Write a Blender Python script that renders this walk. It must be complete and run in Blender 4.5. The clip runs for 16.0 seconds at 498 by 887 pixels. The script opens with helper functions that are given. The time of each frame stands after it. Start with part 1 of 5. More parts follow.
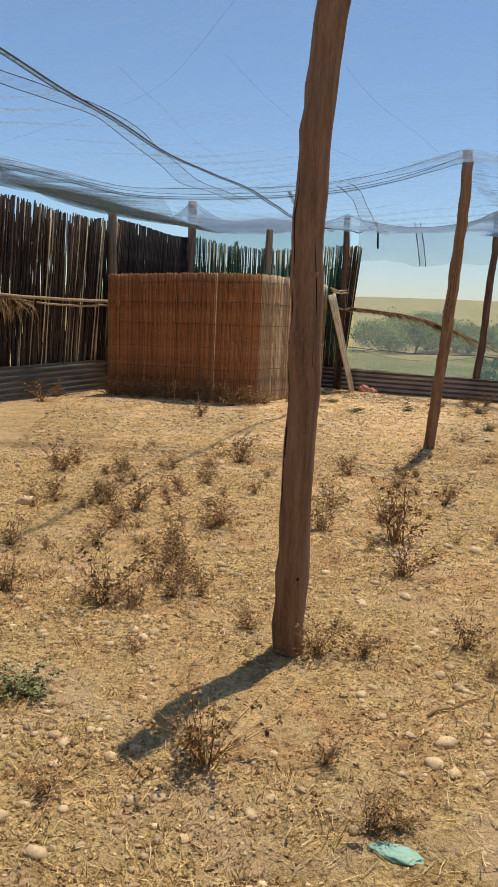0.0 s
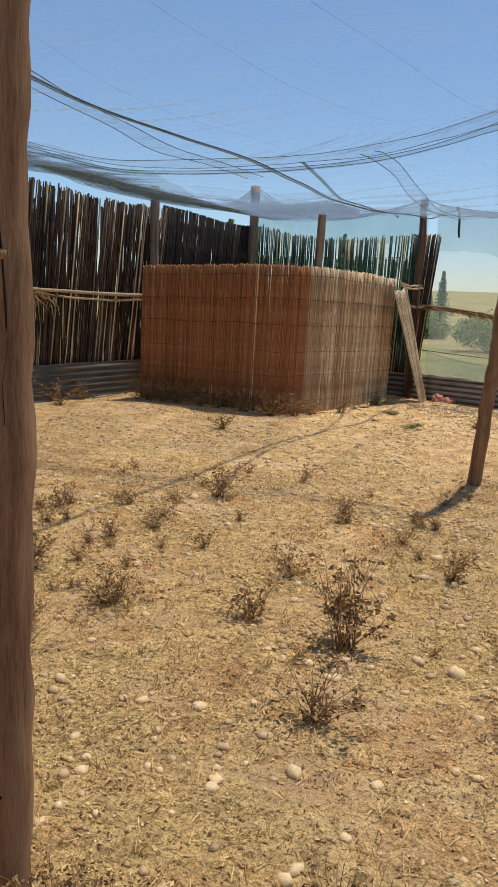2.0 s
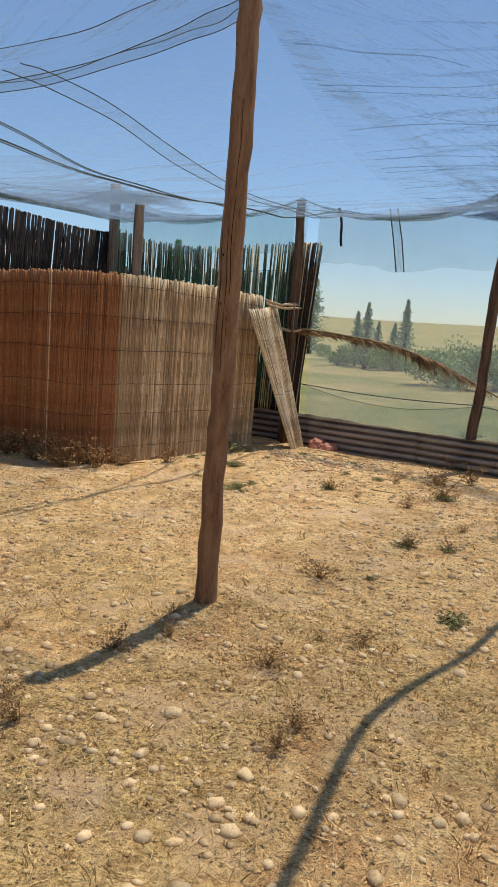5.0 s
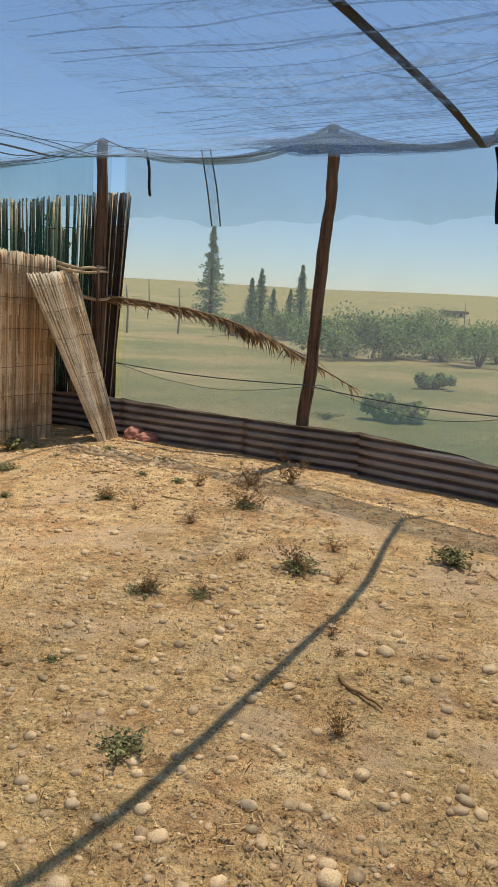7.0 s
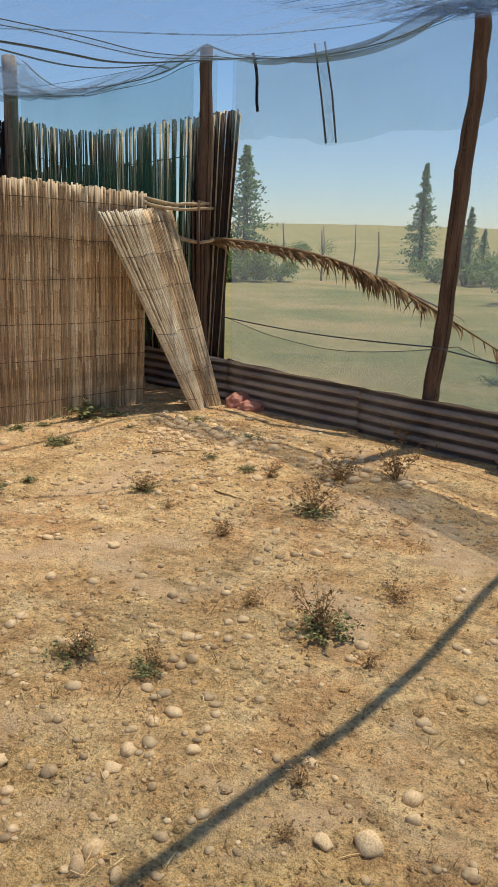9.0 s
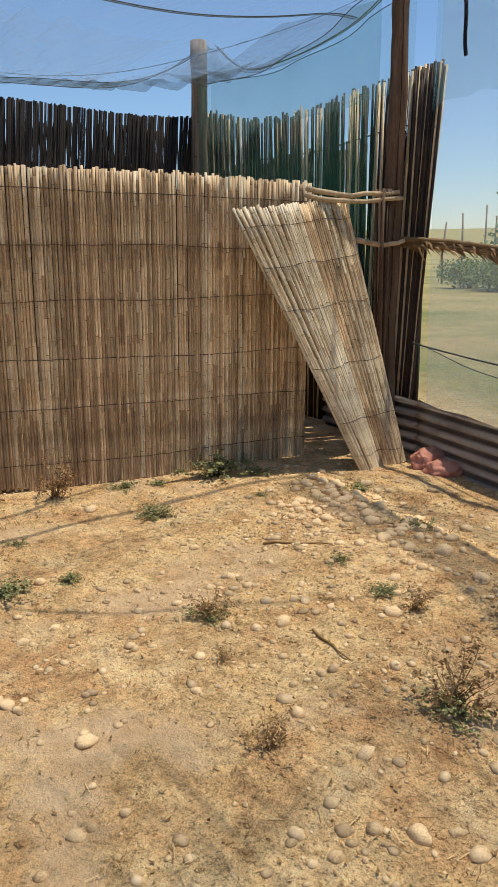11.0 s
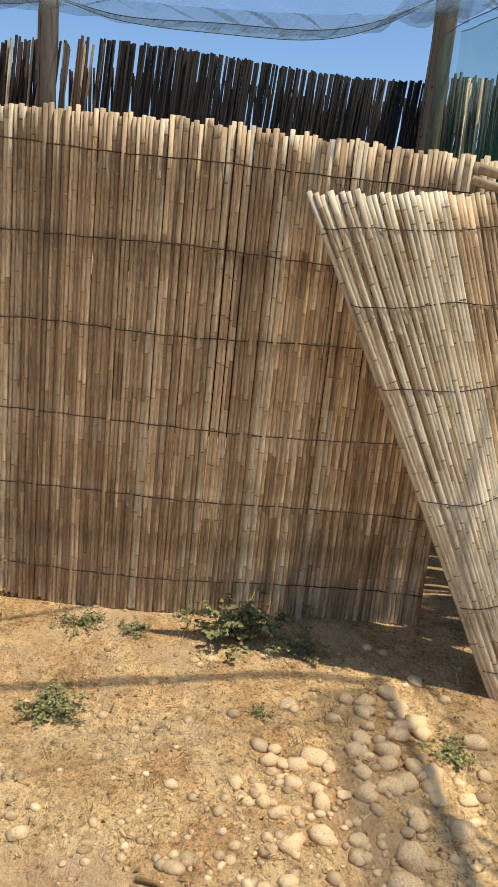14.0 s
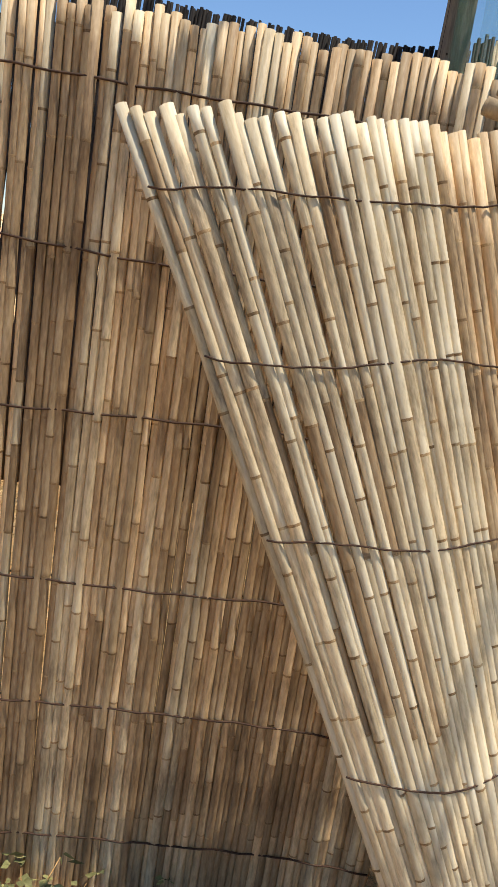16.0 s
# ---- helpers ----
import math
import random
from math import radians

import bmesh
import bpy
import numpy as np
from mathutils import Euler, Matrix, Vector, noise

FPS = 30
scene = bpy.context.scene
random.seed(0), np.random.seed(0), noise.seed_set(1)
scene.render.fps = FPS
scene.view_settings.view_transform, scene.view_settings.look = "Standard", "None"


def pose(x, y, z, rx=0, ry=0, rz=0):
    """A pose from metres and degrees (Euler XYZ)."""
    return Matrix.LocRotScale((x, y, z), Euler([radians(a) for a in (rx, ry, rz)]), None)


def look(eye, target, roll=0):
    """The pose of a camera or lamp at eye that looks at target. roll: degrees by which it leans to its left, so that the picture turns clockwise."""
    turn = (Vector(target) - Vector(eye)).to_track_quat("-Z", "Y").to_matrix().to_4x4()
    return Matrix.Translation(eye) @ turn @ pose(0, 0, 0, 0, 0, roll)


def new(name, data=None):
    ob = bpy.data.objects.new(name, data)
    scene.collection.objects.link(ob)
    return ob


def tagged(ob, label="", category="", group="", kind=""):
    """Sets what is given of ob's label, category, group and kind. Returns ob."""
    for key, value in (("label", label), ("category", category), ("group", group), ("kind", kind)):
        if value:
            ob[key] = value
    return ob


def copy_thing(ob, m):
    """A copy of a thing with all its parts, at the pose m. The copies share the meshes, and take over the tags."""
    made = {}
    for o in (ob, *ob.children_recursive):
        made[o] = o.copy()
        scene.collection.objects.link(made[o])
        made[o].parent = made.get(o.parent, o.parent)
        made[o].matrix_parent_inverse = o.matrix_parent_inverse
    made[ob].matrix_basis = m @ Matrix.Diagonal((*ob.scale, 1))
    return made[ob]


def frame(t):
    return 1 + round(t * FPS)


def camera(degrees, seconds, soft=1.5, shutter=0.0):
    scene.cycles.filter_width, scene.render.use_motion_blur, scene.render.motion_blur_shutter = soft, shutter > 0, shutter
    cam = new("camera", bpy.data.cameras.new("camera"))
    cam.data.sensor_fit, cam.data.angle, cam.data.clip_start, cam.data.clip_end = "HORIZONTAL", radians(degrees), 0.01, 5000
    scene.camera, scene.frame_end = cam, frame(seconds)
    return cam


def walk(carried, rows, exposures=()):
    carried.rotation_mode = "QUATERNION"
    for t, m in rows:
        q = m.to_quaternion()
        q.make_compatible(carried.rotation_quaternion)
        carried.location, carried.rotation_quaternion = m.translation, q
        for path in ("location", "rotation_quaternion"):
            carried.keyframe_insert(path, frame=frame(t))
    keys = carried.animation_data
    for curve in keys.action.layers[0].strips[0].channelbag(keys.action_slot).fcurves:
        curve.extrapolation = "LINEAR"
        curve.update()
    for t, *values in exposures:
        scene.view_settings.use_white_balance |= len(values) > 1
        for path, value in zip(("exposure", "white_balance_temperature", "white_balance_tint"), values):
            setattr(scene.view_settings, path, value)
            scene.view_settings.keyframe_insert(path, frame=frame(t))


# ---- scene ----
cam = camera(35.6, 16.0)
PATH = [
    (0, (0.225, -2.217, 1.414), (0.111, -0.249, 1.071), 2.2),
    (0.5, (0.497, -1.767, 1.465), (0.403, 0.202, 1.125), 2.4),
    (1, (0.801, -1.392, 1.465), (0.693, 0.576, 1.126), 3.6),
    (1.5, (0.985, -1.042, 1.446), (0.699, 0.905, 1.086), 2.8),
    (2, (1.104, -0.665, 1.487), (0.697, 1.258, 1.117), 2.8),
    (2.5, (1.355, -0.245, 1.495), (0.773, 1.632, 1.123), 2.3),
    (3, (1.621, 0.196, 1.457), (1.079, 2.093, 1.134), 2.9),
    (3.5, (1.922, 0.66, 1.443), (1.48, 2.588, 1.148), 4.4),
    (6, (3.032, 3.085, 1.503), (2.677, 5.028, 1.189), 3.0),
    (6.5, (3.282, 3.515, 1.497), (3.015, 5.469, 1.164), 3.1),
    (7, (3.559, 3.83, 1.535), (3.357, 5.787, 1.173), 3.0),
    (7.5, (3.767, 4.241, 1.511), (3.59, 6.196, 1.128), 2.7),
    (8, (3.962, 4.652, 1.492), (3.617, 6.576, 1.067), 3.1),
    (8.5, (4.114, 5.003, 1.5), (3.445, 6.823, 1.011), 2.8),
    (9, (4.189, 5.478, 1.501), (3.465, 7.271, 0.991), 1.5),
    (9.5, (4.226, 5.96, 1.472), (3.238, 7.624, 0.97), -0.3),
    (10, (4.229, 6.442, 1.427), (3.009, 7.945, 0.925), -2.2),
    (10.2, (4.196, 6.647, 1.437), (2.966, 8.146, 0.946), -2.2),
    (12.3, (3.717, 8.505, 1.463), (2.107, 9.573, 0.946), 3.0),
    (12.5, (3.682, 8.658, 1.477), (2.029, 9.657, 0.958), 3.3),
    (13, (3.477, 9.01, 1.464), (1.792, 9.952, 0.941), 3.5),
    (13.5, (3.228, 9.338, 1.463), (1.521, 10.252, 0.958), 3.8),
    (14, (3.035, 9.672, 1.498), (1.275, 10.481, 1.002), 4.8),
    (14.5, (2.829, 9.967, 1.466), (1.052, 10.739, 0.969), 4.9),
    (15, (2.494, 10.228, 1.452), (0.708, 11.0, 0.991), 6.3),
    (15.5, (2.189, 10.51, 1.472), (0.404, 11.312, 1.062), 6.9),
    (16, (1.907, 10.638, 1.477), (0.117, 11.408, 1.025), 7.3),
]
walk(cam, [(t, look(eye, target, roll)) for t, eye, target, roll in PATH],
     exposures=[(0, -0.11), (5, -0.12), (7, -0.23), (10, -0.1), (12.4, 0.05), (14, 0.11), (15.2, 0.22), (16, 0.26)])

# ---- light ----
SUN_AZ = Vector((0.59, 0.81, 0)).normalized()
SUN_EL = radians(72.5)
SUN_DIR = Vector((SUN_AZ.x * math.cos(SUN_EL), SUN_AZ.y * math.cos(SUN_EL), math.sin(SUN_EL)))
world = bpy.data.worlds.new("world")
scene.world = world
world.use_nodes = True
wn = world.node_tree
sky = wn.nodes.new("ShaderNodeTexSky")
sky.sky_type, sky.sun_disc = "NISHITA", False
sky.sun_elevation, sky.sun_rotation = SUN_EL, math.atan2(SUN_AZ.x, SUN_AZ.y)
sky.air_density, sky.dust_density, sky.ozone_density = 1.0, 0.2, 5.4
deep = wn.nodes.new("ShaderNodeHueSaturation")
deep.inputs["Saturation"].default_value = 1.04
wn.links.new(sky.outputs[0], deep.inputs["Color"])
wn.links.new(deep.outputs[0], wn.nodes["Background"].inputs[0])
wn.nodes["Background"].inputs[1].default_value = 0.134
sun = new("sun", bpy.data.lights.new("sun", "SUN"))
sun.data.energy, sun.data.angle, sun.data.color = 5.0, radians(0.6), (1.0, 0.935, 0.81)
sun.matrix_world = look((SUN_DIR * 40)[:], (0, 0, 0))


# ---- materials ----
WARM = (1.0, 0.963, 0.877)  # sunlight's warmth moved into the base colours, so shade turns less blue


def nodes_of(name, rough=0.9):
    m = bpy.data.materials.new(name)
    m.use_nodes = True
    t = m.node_tree
    p = t.nodes["Principled BSDF"]
    p.inputs["Roughness"].default_value = rough
    p.inputs["Specular IOR Level"].default_value = 0.25
    return m, t, p


def ramp(t, fac, stops):
    r = t.nodes.new("ShaderNodeValToRGB")
    els = r.color_ramp.elements
    while len(els) < len(stops):
        els.new(0.5)
    for e, (at, col) in zip(els, stops):
        e.position, e.color = at, (*col, 1)
    t.links.new(fac, r.inputs[0])
    return r.outputs[0]


def noise_of(t, scale, detail=6, vec=None, stretch=None, rough=0.6, distort=0.0):
    n = t.nodes.new("ShaderNodeTexNoise")
    n.inputs["Scale"].default_value, n.inputs["Detail"].default_value = scale, detail
    n.inputs["Roughness"].default_value, n.inputs["Distortion"].default_value = rough, distort
    c = t.nodes.new("ShaderNodeTexCoord")
    src = c.outputs["Object"] if vec is None else vec
    if stretch:
        mp = t.nodes.new("ShaderNodeMapping")
        mp.inputs["Scale"].default_value = stretch
        t.links.new(src, mp.inputs[0])
        src = mp.outputs[0]
    t.links.new(src, n.inputs["Vector"])
    return n.outputs["Fac"]


def world_vec(t):
    return t.nodes.new("ShaderNodeNewGeometry").outputs["Position"]


def mixed(t, a, b, fac, mode="MIX"):
    m = t.nodes.new("ShaderNodeMix")
    m.data_type, m.blend_type = "RGBA", mode
    for sock, v in ((m.inputs[0], fac), (m.inputs[6], a), (m.inputs[7], b)):
        if hasattr(v, "links"):
            t.links.new(v, sock)
        else:
            sock.default_value = v if isinstance(v, float) else (*v, 1)
    return m.outputs[2]


def calc(t, op, a, b=0.0, clamp=False):
    m = t.nodes.new("ShaderNodeMath")
    m.operation, m.use_clamp = op, clamp
    for sock, v in zip(m.inputs, (a, b)):
        if hasattr(v, "links"):
            t.links.new(v, sock)
        else:
            sock.default_value = v
    return m.outputs[0]


def bump(t, p, height, strength, dist):
    b = t.nodes.new("ShaderNodeBump")
    b.inputs["Strength"].default_value, b.inputs["Distance"].default_value = strength, dist
    t.links.new(height, b.inputs["Height"])
    t.links.new(b.outputs[0], p.inputs["Normal"])


def rand_of(t):
    return t.nodes.new("ShaderNodeObjectInfo").outputs["Random"]


def island_of(t):
    return t.nodes.new("ShaderNodeNewGeometry").outputs["Random Per Island"]


def simple(name, stops, scale, rough=0.9, stretch=None, bump_strength=0.4, bump_dist=0.004, tone=None, spread=0.5, fine=9.0):
    """Noise-coloured surface, a fine and a coarse scale; tone: a random value that shifts each piece's brightness."""
    m, t, p = nodes_of(name, rough)
    n1 = noise_of(t, scale, 5, stretch=stretch)
    n2 = noise_of(t, scale * fine, 4, stretch=stretch)
    mix = calc(t, "ADD", calc(t, "MULTIPLY", n1, 0.65), calc(t, "MULTIPLY", n2, 0.35))
    col = ramp(t, mix, [(at, tuple(c * w for c, w in zip(rgb, WARM))) for at, rgb in stops])
    if tone is not None:
        v = tone(t)
        gain = calc(t, "ADD", calc(t, "MULTIPLY", v, spread), 1 - spread / 2)
        h = t.nodes.new("ShaderNodeHueSaturation")
        t.links.new(col, h.inputs["Color"])
        t.links.new(gain, h.inputs["Value"])
        col = h.outputs[0]
    t.links.new(col, p.inputs["Base Color"])
    bump(t, p, mix, bump_strength, bump_dist)
    return m


def earth_material():
    m, t, p = nodes_of("dry_earth", 0.95)
    v = world_vec(t)
    big = noise_of(t, 0.9, 5, v, rough=0.65)
    mid = noise_of(t, 3.5, 6, v, rough=0.7)
    fine = noise_of(t, 42, 6, v, rough=0.75)
    grit = noise_of(t, 150, 3, v)
    col = ramp(t, mid, [(0.25, (0.42, 0.215, 0.105)), (0.42, (0.61, 0.37, 0.185)), (0.56, (0.78, 0.55, 0.30)), (0.75, (0.87, 0.68, 0.43))])
    straw = ramp(t, fine, [(0.35, (0.12, 0.07, 0.03)), (0.44, (0.48, 0.33, 0.135)), (0.55, (0.71, 0.515, 0.25)), (0.68, (0.86, 0.70, 0.42))])
    amount = ramp(t, big, [(0.40, (0.08,) * 3), (0.56, (0.9,) * 3)])
    # the litter thins out towards the far end of the yard
    deep_yard = t.nodes.new("ShaderNodeSeparateXYZ")
    t.links.new(v, deep_yard.inputs[0])
    thin = calc(t, "MULTIPLY", calc(t, "SUBTRACT", deep_yard.outputs[1], 4.5), 0.22, True)
    amount = calc(t, "MULTIPLY", amount, calc(t, "SUBTRACT", 1.0, calc(t, "MULTIPLY", thin, 0.7)))
    col = mixed(t, col, straw, amount)
    col = mixed(t, col, ramp(t, grit, [(0.35, (0.6,) * 3), (0.5, (1.0,) * 3), (0.7, (1.15,) * 3)]), 0.6, "MULTIPLY")
    col = mixed(t, col, ramp(t, noise_of(t, 70, 5, v, rough=0.8), [(0.38, (0.30, 0.27, 0.25)), (0.46, (1.0,) * 3), (0.60, (1.08,) * 3), (0.70, (1.35,) * 3)]), 0.8, "MULTIPLY")
    col = mixed(t, col, ramp(t, noise_of(t, 11, 4, v), [(0.32, (0.72, 0.66, 0.60)), (0.47, (1.02,) * 3), (0.66, (1.25, 1.22, 1.15))]), 0.85, "MULTIPLY")
    col = mixed(t, col, ramp(t, noise_of(t, 26, 6, v, rough=0.85), [(0.36, (0.42, 0.34, 0.27)), (0.44, (1.02, 1.0, 0.98)), (0.62, (1.3, 1.28, 1.25))]), 0.8, "MULTIPLY")
    # trodden bare patches
    bare = ramp(t, noise_of(t, 1.5, 5, v, rough=0.62), [(0.53, (0.0,) * 3), (0.62, (0.8,) * 3)])
    col = mixed(t, col, ramp(t, noise_of(t, 9, 5, v), [(0.3, (0.66, 0.42, 0.235)), (0.6, (0.83, 0.60, 0.38))]), bare)
    # the earth carries the same warm tint against blue shade
    col = mixed(t, col, (1.09, 1.025, 0.88), 1.0, "MULTIPLY")
    # paler, sandier soil where the litter is gone
    col = mixed(t, col, (1.07, 1.11, 1.18), thin, "MULTIPLY")
    far = t.nodes.new("ShaderNodeSeparateXYZ")
    t.links.new(v, far.inputs[0])
    # beyond the fence the field is dry olive grass
    d = calc(t, "ADD", calc(t, "MULTIPLY", far.outputs[0], 0.52), calc(t, "MULTIPLY", far.outputs[1], 0.854))
    out = calc(t, "MULTIPLY", calc(t, "SUBTRACT", d, 11.6), 0.7, True)
    fn = noise_of(t, 0.2, 6, v, stretch=(0.8, 1.0, 1), rough=0.7)
    field = ramp(t, fn, [(0.3, (0.14, 0.175, 0.05)), (0.45, (0.26, 0.25, 0.085)), (0.56, (0.39, 0.31, 0.125)), (0.72, (0.48, 0.33, 0.16))])
    tuft = noise_of(t, 5.0, 5, v)
    field = mixed(t, field, ramp(t, tuft, [(0.3, (0.7,) * 3), (0.7, (1.2,) * 3)]), 0.7, "MULTIPLY")
    t.links.new(mixed(t, col, field, out), p.inputs["Base Color"])
    h = calc(t, "ADD", calc(t, "MULTIPLY", fine, 0.6), calc(t, "ADD", calc(t, "MULTIPLY", mid, 0.9), calc(t, "MULTIPLY", grit, 0.25)))
    bump(t, p, h, 1.0, 0.05)
    return m


def net_material(name, colour, low, high, scale=1.0, lines=(0.35, 3.0, 1.0), creases=3.0):
    """Shade netting: mostly open mesh, denser where it wrinkles."""
    m, t, p = nodes_of(name)
    t.nodes.remove(p)
    v = world_vec(t)
    big = noise_of(t, 1.1 * scale, 4, v)
    wr = noise_of(t, 1.3 * scale, 4, v, stretch=lines, distort=1.5)
    ridge = calc(t, "ABSOLUTE", calc(t, "SUBTRACT", wr, 0.5))
    ridge = calc(t, "SUBTRACT", 1.0, calc(t, "MULTIPLY", ridge, 34.0, True))
    thread = noise_of(t, 120, 2, v)
    fac = calc(t, "ADD", calc(t, "MULTIPLY", big, high - low), low)
    fac = calc(t, "ADD", fac, calc(t, "MULTIPLY", calc(t, "MULTIPLY", ridge, big), (high - low) * creases))
    fac = calc(t, "MULTIPLY", fac, calc(t, "ADD", calc(t, "MULTIPLY", thread, 0.5), 0.75), True)
    a = t.nodes.new("ShaderNodeBsdfTransparent")
    d = t.nodes.new("ShaderNodeBsdfDiffuse")
    tr = t.nodes.new("ShaderNodeBsdfTranslucent")
    for n in (d, tr):
        n.inputs[0].default_value = (*colour, 1)
    half = t.nodes.new("ShaderNodeMixShader")
    half.inputs[0].default_value = 0.5
    t.links.new(d.outputs[0], half.inputs[1])
    t.links.new(tr.outputs[0], half.inputs[2])
    whole = t.nodes.new("ShaderNodeMixShader")
    t.links.new(fac, whole.inputs[0])
    t.links.new(a.outputs[0], whole.inputs[1])
    t.links.new(half.outputs[0], whole.inputs[2])
    t.links.new(whole.outputs[0], t.nodes["Material Output"].inputs["Surface"])
    return m


EARTH = earth_material()
ROOF_NET = net_material("roof_netting", (0.30, 0.42, 0.58), 0.10, 0.26, 1.0, (0.35, 3.0, 1.0), 1.5)
WRINKLE_NET = net_material("wrinkled_netting", (0.15, 0.24, 0.40), 0.0, 0.10, 1.6, (0.3, 4.0, 1.0), 6.0)
BAND_NET = net_material("gathered_netting", (0.20, 0.26, 0.30), 0.05, 0.17, 1.6, (0.3, 4.0, 1.0), 3.5)
# netting whose pale tone and density also lay haze over field and low sky
HAZE_NET = net_material("pale_green_netting", (0.60, 0.65, 0.70), 0.20, 0.33, 1.0, (2.0, 2.0, 0.4), 0.1)
EDGE_NET = net_material("gathered_edge_netting", (0.10, 0.125, 0.12), 0.30, 0.62, 1.4, (0.6, 2.0, 1.0), 1.2)
EDGE_NET_THIN = net_material("slack_edge_netting", (0.085, 0.105, 0.10), 0.12, 0.32, 1.4, (0.6, 2.0, 1.0), 1.2)
FOLD_NET = net_material("creased_netting", (0.10, 0.16, 0.25), 0.12, 0.75, 2.5, (1.0, 1.0, 1.0), 0.5)
SEAM_NET = net_material("folded_netting", (0.12, 0.18, 0.23), 0.42, 0.66)
CURTAIN_NET = net_material("teal_netting", (0.26, 0.53, 0.62), 0.16, 0.32, 1.0, (2.0, 2.0, 0.4), 0.25)
GREEN_NET = net_material("green_netting", (0.07, 0.30, 0.20), 0.14, 0.30, 1.0, (2.0, 2.0, 0.4), 0.3)
POST_WOOD = simple("weathered_post_wood", [(0.3, (0.085, 0.046, 0.028)), (0.5, (0.27, 0.155, 0.09)), (0.7, (0.42, 0.265, 0.165))], 6, 0.85, (4, 4, 0.35), 0.8, 0.008)
DARK_WOOD = simple("dark_post_wood", [(0.3, (0.045, 0.028, 0.02)), (0.5, (0.13, 0.082, 0.056)), (0.7, (0.23, 0.155, 0.11))], 6, 0.85, (4, 4, 0.35), 0.8, 0.008)
GREY_WOOD = simple("grey_post_wood", [(0.3, (0.09, 0.07, 0.055)), (0.5, (0.24, 0.20, 0.165)), (0.7, (0.36, 0.31, 0.26))], 6, 0.88, (4, 4, 0.35), 0.8, 0.008)
CRACK = simple("dark_wood_crack", [(0.3, (0.012, 0.008, 0.006)), (0.7, (0.04, 0.026, 0.018))], 20, 0.95)
CANE_PALE = simple("pale_reed", [(0.30, (0.15, 0.095, 0.055)), (0.5, (0.58, 0.415, 0.25)), (0.68, (0.82, 0.655, 0.45))], 9, 0.55, (3, 3, 0.5), 0.25, 0.002, rand_of, 0.55)
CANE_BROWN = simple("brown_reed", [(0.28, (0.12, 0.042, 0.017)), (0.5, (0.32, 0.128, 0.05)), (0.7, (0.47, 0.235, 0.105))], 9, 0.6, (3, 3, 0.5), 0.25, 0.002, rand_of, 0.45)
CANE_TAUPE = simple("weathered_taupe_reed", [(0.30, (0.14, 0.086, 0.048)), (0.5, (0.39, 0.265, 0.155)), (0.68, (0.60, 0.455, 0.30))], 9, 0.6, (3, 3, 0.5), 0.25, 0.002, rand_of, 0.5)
CANE_BLEACHED = simple("sun_bleached_reed", [(0.30, (0.30, 0.22, 0.13)), (0.5, (0.74, 0.63, 0.46)), (0.7, (0.89, 0.82, 0.69))], 9, 0.5, (3, 3, 0.5), 0.25, 0.002, rand_of, 0.3)
CANE_GREY = simple("bleached_reed", [(0.30, (0.18, 0.125, 0.08)), (0.5, (0.65, 0.52, 0.35)), (0.68, (0.87, 0.765, 0.58))], 9, 0.55, (3, 3, 0.5), 0.25, 0.002, rand_of, 0.45)
CANE_UMBER = simple("umber_reed", [(0.3, (0.035, 0.02, 0.013)), (0.55, (0.11, 0.062, 0.038)), (0.75, (0.22, 0.14, 0.09))], 8, 0.65, (3, 3, 0.5), 0.3, 0.002, rand_of, 0.9)
CANE_DARK = simple("dark_weathered_reed", [(0.3, (0.018, 0.014, 0.013)), (0.55, (0.05, 0.038, 0.032)), (0.75, (0.13, 0.105, 0.085))], 8, 0.65, (3, 3, 0.5), 0.3, 0.002, rand_of, 0.9)
REED_NODE = simple("dark_reed_node", [(0.35, (0.14, 0.08, 0.04)), (0.5, (0.36, 0.23, 0.12)), (0.65, (0.60, 0.45, 0.27))], 40, 0.6, None, 0.2, 0.002, rand_of, 0.8)
TIE_WIRE = simple("rusty_tie_wire", [(0.3, (0.04, 0.022, 0.015)), (0.7, (0.11, 0.06, 0.04))], 30, 0.7)
SHEET_METAL = simple("weathered_galvanised_sheet", [(0.3, (0.29, 0.265, 0.265)), (0.5, (0.48, 0.45, 0.45)), (0.75, (0.64, 0.61, 0.59))], 2.2, 0.55, (1, 1, 3), 0.15, 0.003)
# dark stripes along the waves, the corrugation's shading put into the colour
def groove_shade(m, period):
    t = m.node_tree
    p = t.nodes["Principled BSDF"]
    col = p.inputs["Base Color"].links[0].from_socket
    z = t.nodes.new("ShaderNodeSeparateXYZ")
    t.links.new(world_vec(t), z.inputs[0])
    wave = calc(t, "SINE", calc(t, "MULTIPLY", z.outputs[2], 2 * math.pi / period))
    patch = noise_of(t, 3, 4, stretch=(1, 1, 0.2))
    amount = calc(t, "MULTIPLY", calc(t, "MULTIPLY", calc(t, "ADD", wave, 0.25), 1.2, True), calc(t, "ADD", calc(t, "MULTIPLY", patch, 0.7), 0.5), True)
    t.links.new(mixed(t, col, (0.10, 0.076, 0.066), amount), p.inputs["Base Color"])


